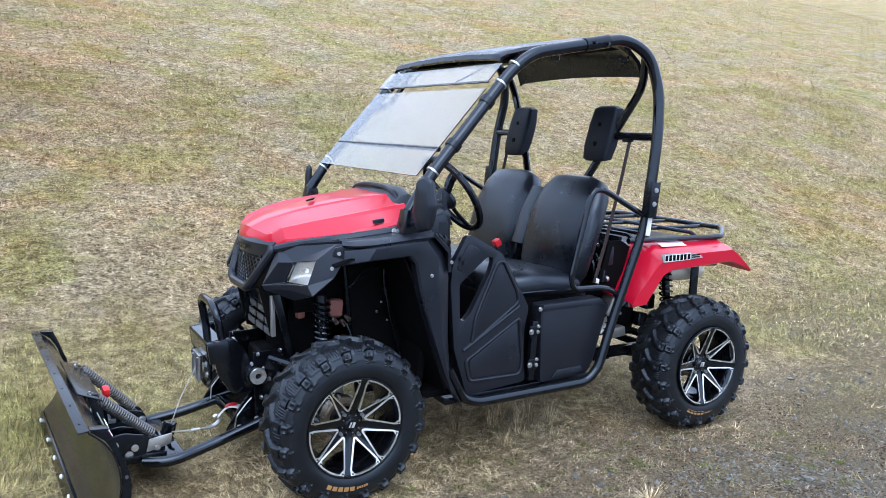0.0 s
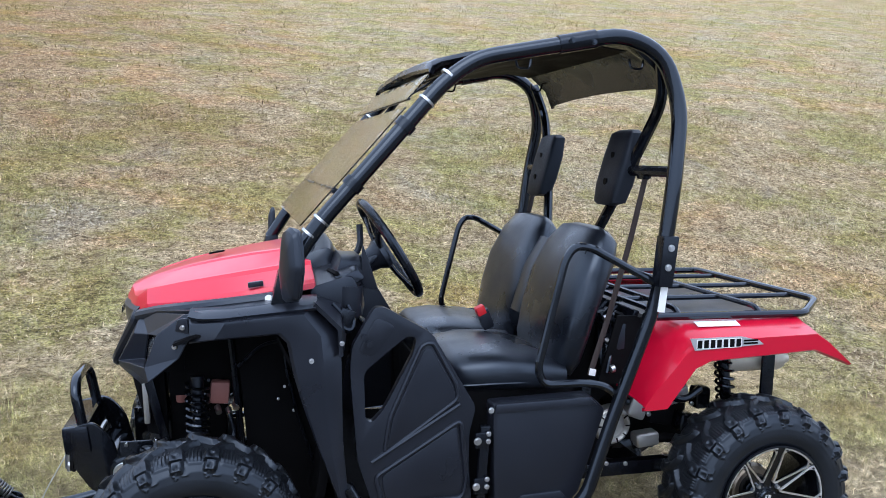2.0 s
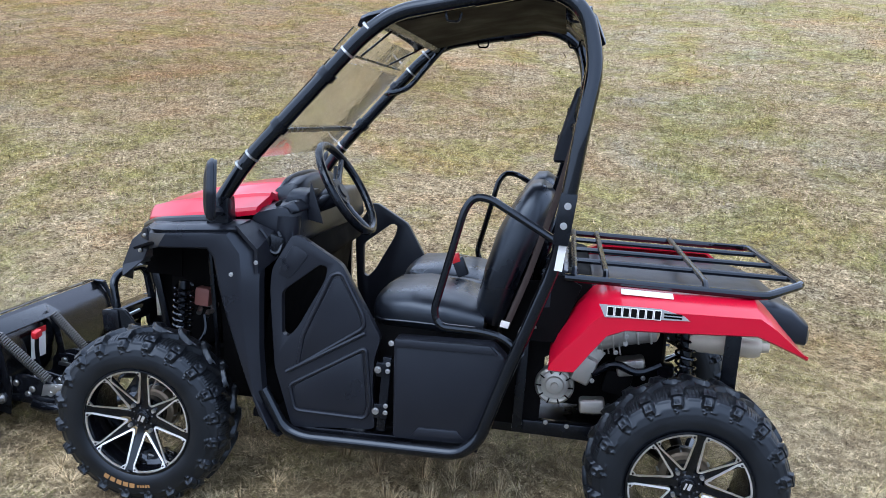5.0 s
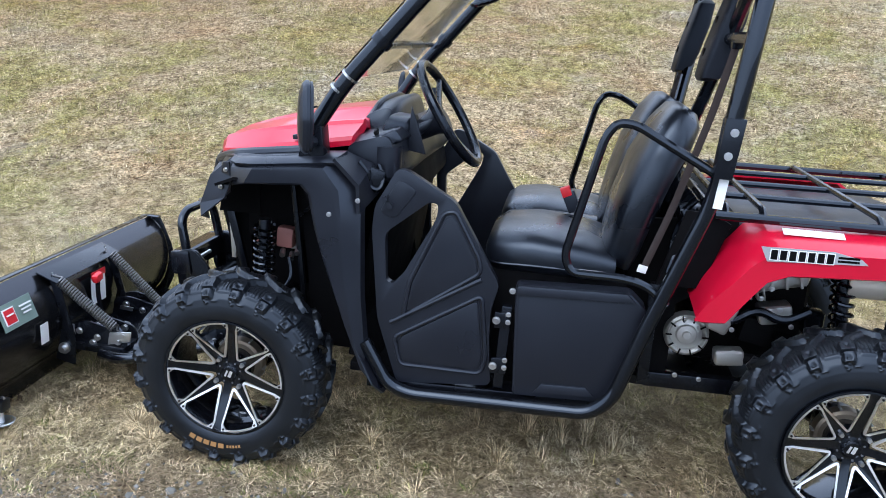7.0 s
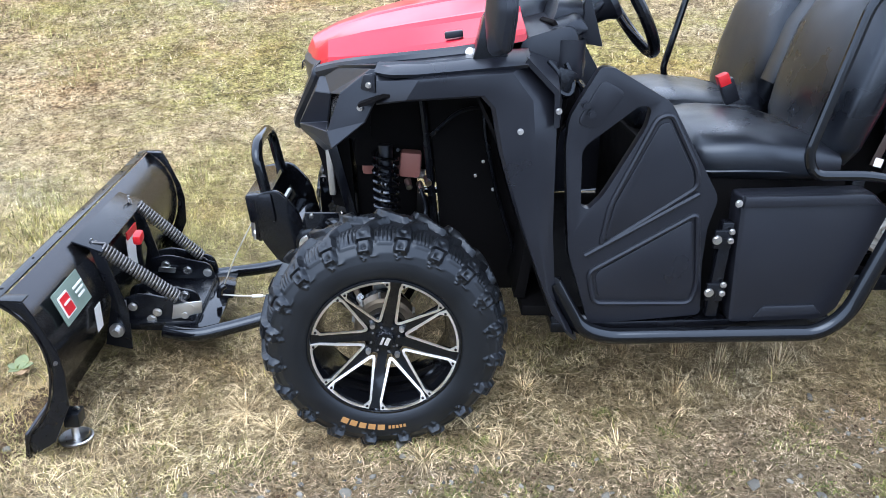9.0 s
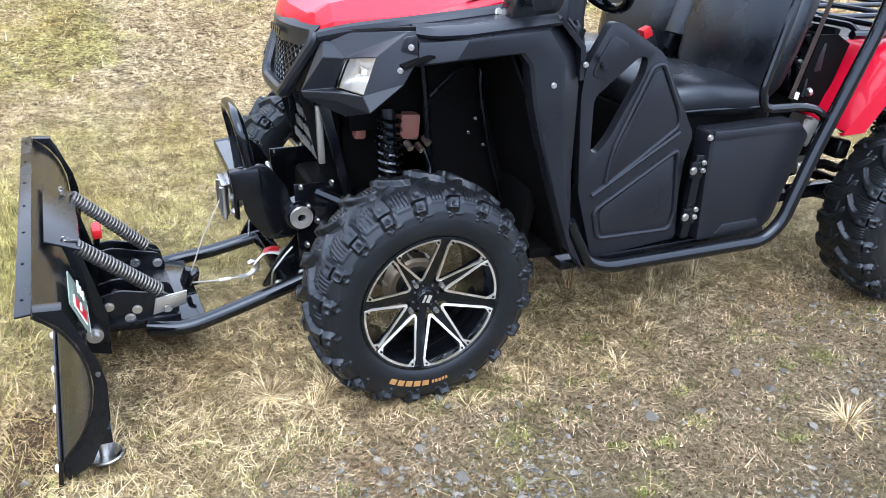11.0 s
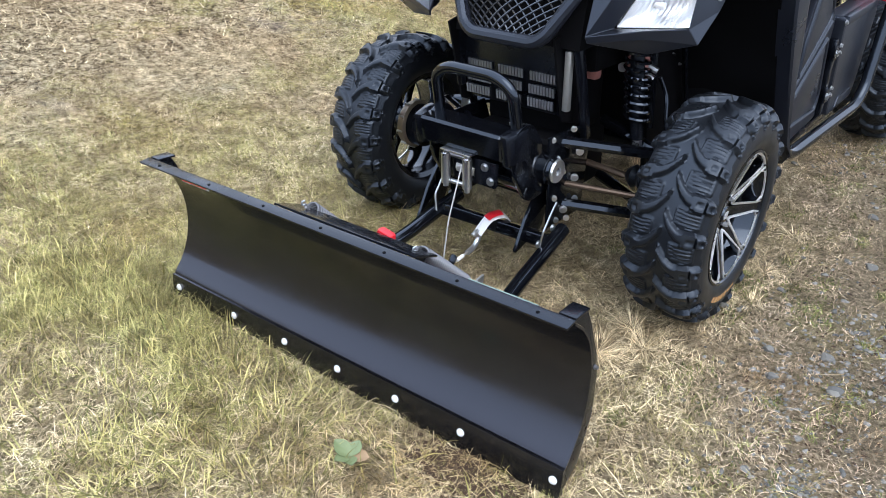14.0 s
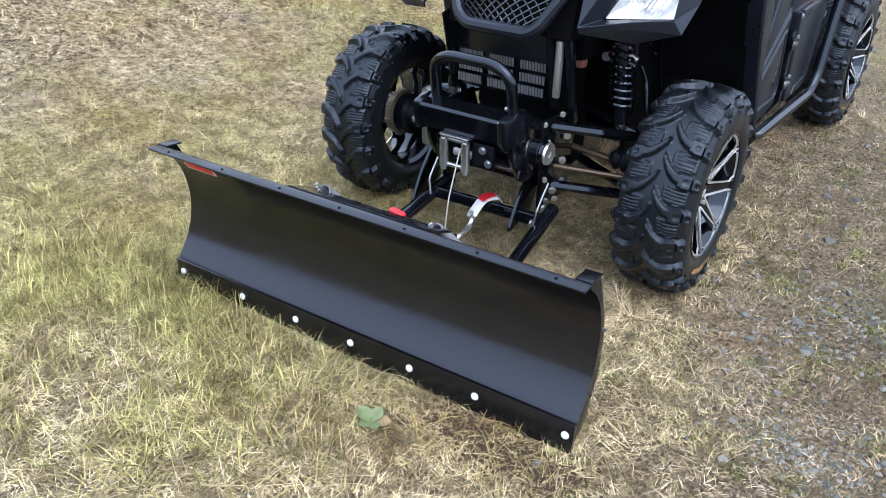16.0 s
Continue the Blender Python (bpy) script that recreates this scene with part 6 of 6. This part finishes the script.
blades("loose_straw", "long bleached straws lying on the mat of dry grass", STRAW, x, y, .05 + .10 * rng.random(n) ** 2, .0010 + .0012 * rng.random(n), np.clip(rng.normal(1.42, .16, n), .9, 1.6), .012)

# broad yellow green leaves where the lawn is lush
n = 9000
x, y = -1.30 + .26 * rng.normal(size=n), .70 + .46 * rng.normal(size=n)
keep = (rng.random(n) < lattice(x, y, 4.5, 42) * 1.3) & (x < -.98 + .05 * y)
x, y = x[keep], y[keep]
n = len(x)
blades("green_grass", "long broad yellow green leaves of grass", LEAFY, x, y, .04 + .06 * rng.random(n), .0018 + .0026 * rng.random(n), np.clip(rng.normal(.85, .35, n), .1, 1.5), .006)
n = 9000
x, y = -2.3 + 5.0 * rng.random(n), -1.5 + 3.2 * rng.random(n)
keep = rng.random(n) < np.clip(lattice(x, y, 2.1, 43) * 2.6 - 1.35, 0, 1)
x, y = x[keep], y[keep]
n = len(x)
blades("green_grass", "tufts of broad green leaves in the dry grass", LEAFY, x, y, .03 + .05 * rng.random(n), .0018 + .0024 * rng.random(n), np.clip(rng.normal(.9, .35, n), .1, 1.5), .004)

# dry tussocks with leaves that fan out flat, and upright ones under the sill
tx, ty, ta, tl, tn = [], [], [], [], []
fans = [(-.40, -.44, 190, .11, 1.15), (-.30, -.53, 130, .10, 1.2), (-.24, -.46, 120, .09, 1.0), (1.06, -1.06, 160, .11, 1.1), (.40, -.32, 110, .08, .9), (.30, -.62, 70, .07, 1.1), (.62, -.60, 60, .07, 1.1), (.10, -.66, 60, .07, 1.1)]
fans += [(1.0 + .22 * rng.normal(), -.10 + .10 * rng.normal(), 60, .13, .35) for _ in range(11)]
fans += [(-2.2 + 5.6 * rng.random(), -1.6 + 3.6 * rng.random(), 45, .07, 1.0) for _ in range(22)]
for cx, cy, m, ln, ln_lean in fans:
    a = rng.random(m) * 2 * np.pi
    r = rng.random(m) * 0.035
    tx.append(cx + r * np.cos(a)), ty.append(cy + r * np.sin(a)), ta.append(a)
    tl.append(ln * (.4 + .6 * rng.random(m))), tn.append(np.clip(ln_lean + .28 * rng.normal(size=m), .05, 1.5))
tx, ty, ta, tl, tn = (np.concatenate(v) for v in (tx, ty, ta, tl, tn))
blades("grass_tussock", "bleached tussocks of flattened dry grass", STRAW, tx, ty, tl, 0.0011 + 0.0012 * rng.random(len(tx)), tn, 0.01, ta)

# low moss and small weeds in the worn strip
MOSS = blade_material("moss_leaves", (0.21, 0.23, 0.08), (0.125, 0.15, 0.05), (0.05, 0.065, 0.025))
mx, my = [], []
spots = [(.70, -.80), (.62, -.45), (1.25, -.77), (-.42, -.75), (-.56, -1.0), (-.16, -1.14), (-.65, -.88), (-.61, -.62), (.09, -.14), (-.46, -1.2), (.14, -.20)]
spots += [(-1.2 + 3.4 * rng.random(), -1.35 + .85 * rng.random()) for _ in range(80)]
for cx, cy in spots:
    m, w = int(60 + 130 * rng.random()), .014 + .03 * rng.random()
    mx.append(cx + w * rng.normal(size=m)), my.append(cy + w * .8 * rng.normal(size=m))
mx, my = np.concatenate(mx), np.concatenate(my)
n = len(mx)
blades("moss", "low green moss and seedlings in the worn strip", MOSS, mx, my, .007 + .014 * rng.random(n), .0022 + .003 * rng.random(n), np.clip(rng.normal(.9, .35, n), .1, 1.5), .003)


STONE = material("grey_stone", (0.190, 0.182, 0.162), 0.85, vary=0.35, scale=25, bump=0.8, fine=140)
nodes, links = STONE.node_tree.nodes, STONE.node_tree.links
info, island = nodes.new("ShaderNodeObjectInfo"), nodes.new("ShaderNodeNewGeometry")
plus, tint, hue = nodes.new("ShaderNodeMath"), nodes.new("ShaderNodeMix"), nodes.new("ShaderNodeValToRGB")
plus.operation = "WRAP"
plus.inputs[1].default_value, plus.inputs[2].default_value = 1.0, 0.0
add = nodes.new("ShaderNodeMath")
links.new(info.outputs["Random"], add.inputs[0])
links.new(island.outputs["Random Per Island"], add.inputs[1])
links.new(add.outputs[0], plus.inputs[0])
for el, (p, c) in zip((hue.color_ramp.elements[0], hue.color_ramp.elements[1], hue.color_ramp.elements.new(0.5)), ((0.0, (0.30, 0.31, 0.32, 1)), (1.0, (2.5, 2.4, 2.15, 1)), (0.5, (0.80, 0.80, 0.77, 1)))):
    el.position, el.color = p, c
links.new(plus.outputs[0], hue.inputs[0])
tint.data_type, tint.blend_type = "RGBA", "MULTIPLY"
tint.inputs[0].default_value = 1.0
old = nodes["Principled BSDF"].inputs["Base Color"].links[0].from_socket
links.new(old, tint.inputs[6])
links.new(hue.outputs[0], tint.inputs[7])
links.new(tint.outputs[2], nodes["Principled BSDF"].inputs["Base Color"])


def stone_bm(r, seed, sub=2):
    bm = bmesh.new()
    bmesh.ops.create_icosphere(bm, subdivisions=sub, radius=r)
    rr = random.Random(seed)
    sx, sy, sz = 0.8 + 0.6 * rr.random(), 0.7 + 0.5 * rr.random(), 0.4 + 0.35 * rr.random()
    cuts = [Vector((rr.gauss(0, 1), rr.gauss(0, 1), rr.gauss(0, .7))).normalized() for _ in range(11)]
    for v in bm.verts:
        for c in cuts:
            d = v.co.dot(c) - r * 0.60
            if d > 0:
                v.co -= c * d
        v.co = Vector((v.co.x * sx, v.co.y * sy, v.co.z * sz))
    return bm


def chips(name, label, mat, x, y, r, squash=1.0):
    """Small broken pieces lying at the places given, joined into one mesh."""
    bm = stone_bm(1.0, 5, 1)
    bv = np.array([v.co[:] for v in bm.verts])
    bf = np.array([[v.index for v in f.verts] for f in bm.faces])
    bm.free()
    n = len(x)
    a = rng.random(n) * 2 * np.pi
    sc = r[:, None] * (0.6 + 0.7 * rng.random((n, 3))) * np.array([1, 1, squash])
    p = bv[None] * sc[:, None]
    co = np.stack([p[..., 0] * np.cos(a)[:, None] - p[..., 1] * np.sin(a)[:, None] + x[:, None], p[..., 0] * np.sin(a)[:, None] + p[..., 1] * np.cos(a)[:, None] + y[:, None], p[..., 2] + (ground_z(x, y) + sc[:, 2] * 0.05)[:, None]], -1)
    fs = (bf[None] + np.arange(n)[:, None, None] * len(bv)).reshape(-1, 3)
    me = bpy.data.meshes.new(name)
    me.from_pydata(co.reshape(-1, 3).tolist(), [], fs.tolist())
    me.materials.append(mat)
    tagged(new(name, me), label, name, kind="stuff")


n = 60000
x, y = -1.6 + 5.4 * rng.random(n), -2.4 + 2.3 * rng.random(n)
keep = rng.random(n) < worn(x, y) ** 1.4 * np.clip(3.2 * lattice(x, y, 3.1, 21) - 1.35, 0.02, 1)
chips("gravel", "loose grey gravel scattered in the worn grass", STONE, x[keep][:11000], y[keep][:11000], .003 + .009 * rng.random(len(x[keep][:11000])) ** 2.6)
# slate chips in small drifts
gx, gy = [], []
for cx, cy, w, m in ((-.56, -1.03, .045, 150), (-.64, -1.12, .07, 170), (-.52, -1.18, .06, 110), (-.10, -.93, .05, 90), (-.30, -.88, .06, 110), (1.85, -1.10, .16, 500), (1.98, -1.34, .2, 700), (.10, -1.02, .07, 120), (1.55, -.98, .10, 160)):
    gx.append(cx + w * rng.normal(size=m)), gy.append(cy + w * rng.normal(size=m))
gx, gy = np.concatenate(gx), np.concatenate(gy)
chips("slate_chips", "drifts of grey slate chips in the worn strip", STONE, gx, gy, .0035 + .0085 * rng.random(len(gx)) ** 2, .7)
# turned earth where the cutting edge has scraped
EARTH = material("brown_earth", (0.060, 0.038, 0.024), 0.95, vary=0.4, scale=30, bump=0.8, fine=200, spec=0.1)
n = 2600
t = rng.random(n)
x, y = -.965 - .05 * t + .035 * rng.normal(size=n), -.34 - .38 * t + .03 * rng.normal(size=n)
chips("earth_clods", "crumbs of dark brown earth scraped up by the blade", EARTH, x, y, .002 + .010 * rng.random(n) ** 2.2, .9)
n = 52000
x, y = -1.4 + 4.2 * rng.random(n), -1.7 + 1.9 * rng.random(n)
keep = (lattice(x, y, 6.0, 51) > .80) & (rng.random(n) < .05) | (rng.random(n) < worn(x, y) * np.clip(1.8 * lattice(x, y, 7.0, 52) - .75, .02, .6))
chips("earth_clods", "crumbs of brown earth between the grass", EARTH, x[keep], y[keep], .002 + .006 * rng.random(int(keep.sum())) ** 2.4, .8)
meshes = []
for k in range(8):
    bm = stone_bm(0.02, 100 + k)
    me = bpy.data.meshes.new("stone")
    bm.to_mesh(me)
    bm.free()
    for p in me.polygons:
        p.use_smooth = True
    me.set_sharp_from_angle(angle=radians(28))
    me.materials.append(STONE)
    meshes.append(me)
rs = random.Random(3)
known = [(-.09, -.785, 1.15), (.224, -1.0, .9), (.553, -.864, 1.25), (.542, -.801, .7), (.924, -.765, 1.0), (.965, -.869, .95), (-.198, -.834, .9), (-.204, -.751, .55), (.948, -1.044, 1.1), (1.247, -.376, .75), (.414, -.768, .7), (.698, -.889, .8),
         (-.169, -.978, 1.1), (-.564, -.915, .65), (-.712, -.942, .8), (-.986, -.611, .85), (.212, -.859, .7), (.555, -.877, .6), (-1.438, -.163, .45), (-1.128, -.509, .5), (-.70, -.848, .3), (-.30, -.80, .5)]
placed = 0
while placed < 290:
    x, y = known[placed][:2] if placed < len(known) else (-1.4 + 5.0 * rs.random(), -2.3 + 2.1 * rs.random())
    if placed >= len(known) and rs.random() > float(worn(x, y)) * float(lattice(x, y, 3.1, 21)) * 1.4:
        continue
    sc = known[placed][2] if placed < len(known) else 0.3 + 0.85 * rs.random() ** 1.8
    ob = new("stone", meshes[placed % 8])
    ob.matrix_basis = pose(x, y, float(ground_z(x, y)) + 0.003 * sc, 0, 0, 360 * rs.random()) @ Matrix.Diagonal((sc, sc, sc, 1))
    tagged(ob, "small angular grey stone lying in worn grass", "stone", "loose stones")
    placed += 1

# a broad-leaved weed in front of the blade
WEED = material("weed_leaf", (0.16, 0.20, 0.09), 0.5, vary=0.25, scale=30, bump=0.4, fine=120)
DEAD = material("dead_leaf", (0.30, 0.20, 0.11), 0.7, vary=0.3, scale=30)
weed = tagged(empty("weed", (-1.118, -0.237, float(ground_z(-1.118, -0.237)))), "low broad-leaved green weed in the grass", "weed")


def leaf(parent, a, size, tilt, mat):
    rows = []
    for u, w in ((0, .06), (.2, .28), (.45, .42), (.7, .36), (.9, .18), (1.0, .02)):
        rows.append([(u * size, w * size * v, .012 * size * 4 * (v * v) - .2 * size * (u - .3) ** 2) for v in (-1, -.5, 0, .5, 1)])
    bm = thick(loft(rows), .0008)
    bm.transform(pose(0, 0, .018, 0, -tilt, a))
    return part("leaf", bm, mat, parent, "", 60)


for a, sz, ti, mt in ((10, .042, 25, WEED), (95, .05, 35, WEED), (170, .040, 20, WEED), (235, .036, 15, WEED), (300, .045, 8, DEAD), (-35, .04, 5, DEAD)):
    leaf(weed, a, sz, ti, mt)
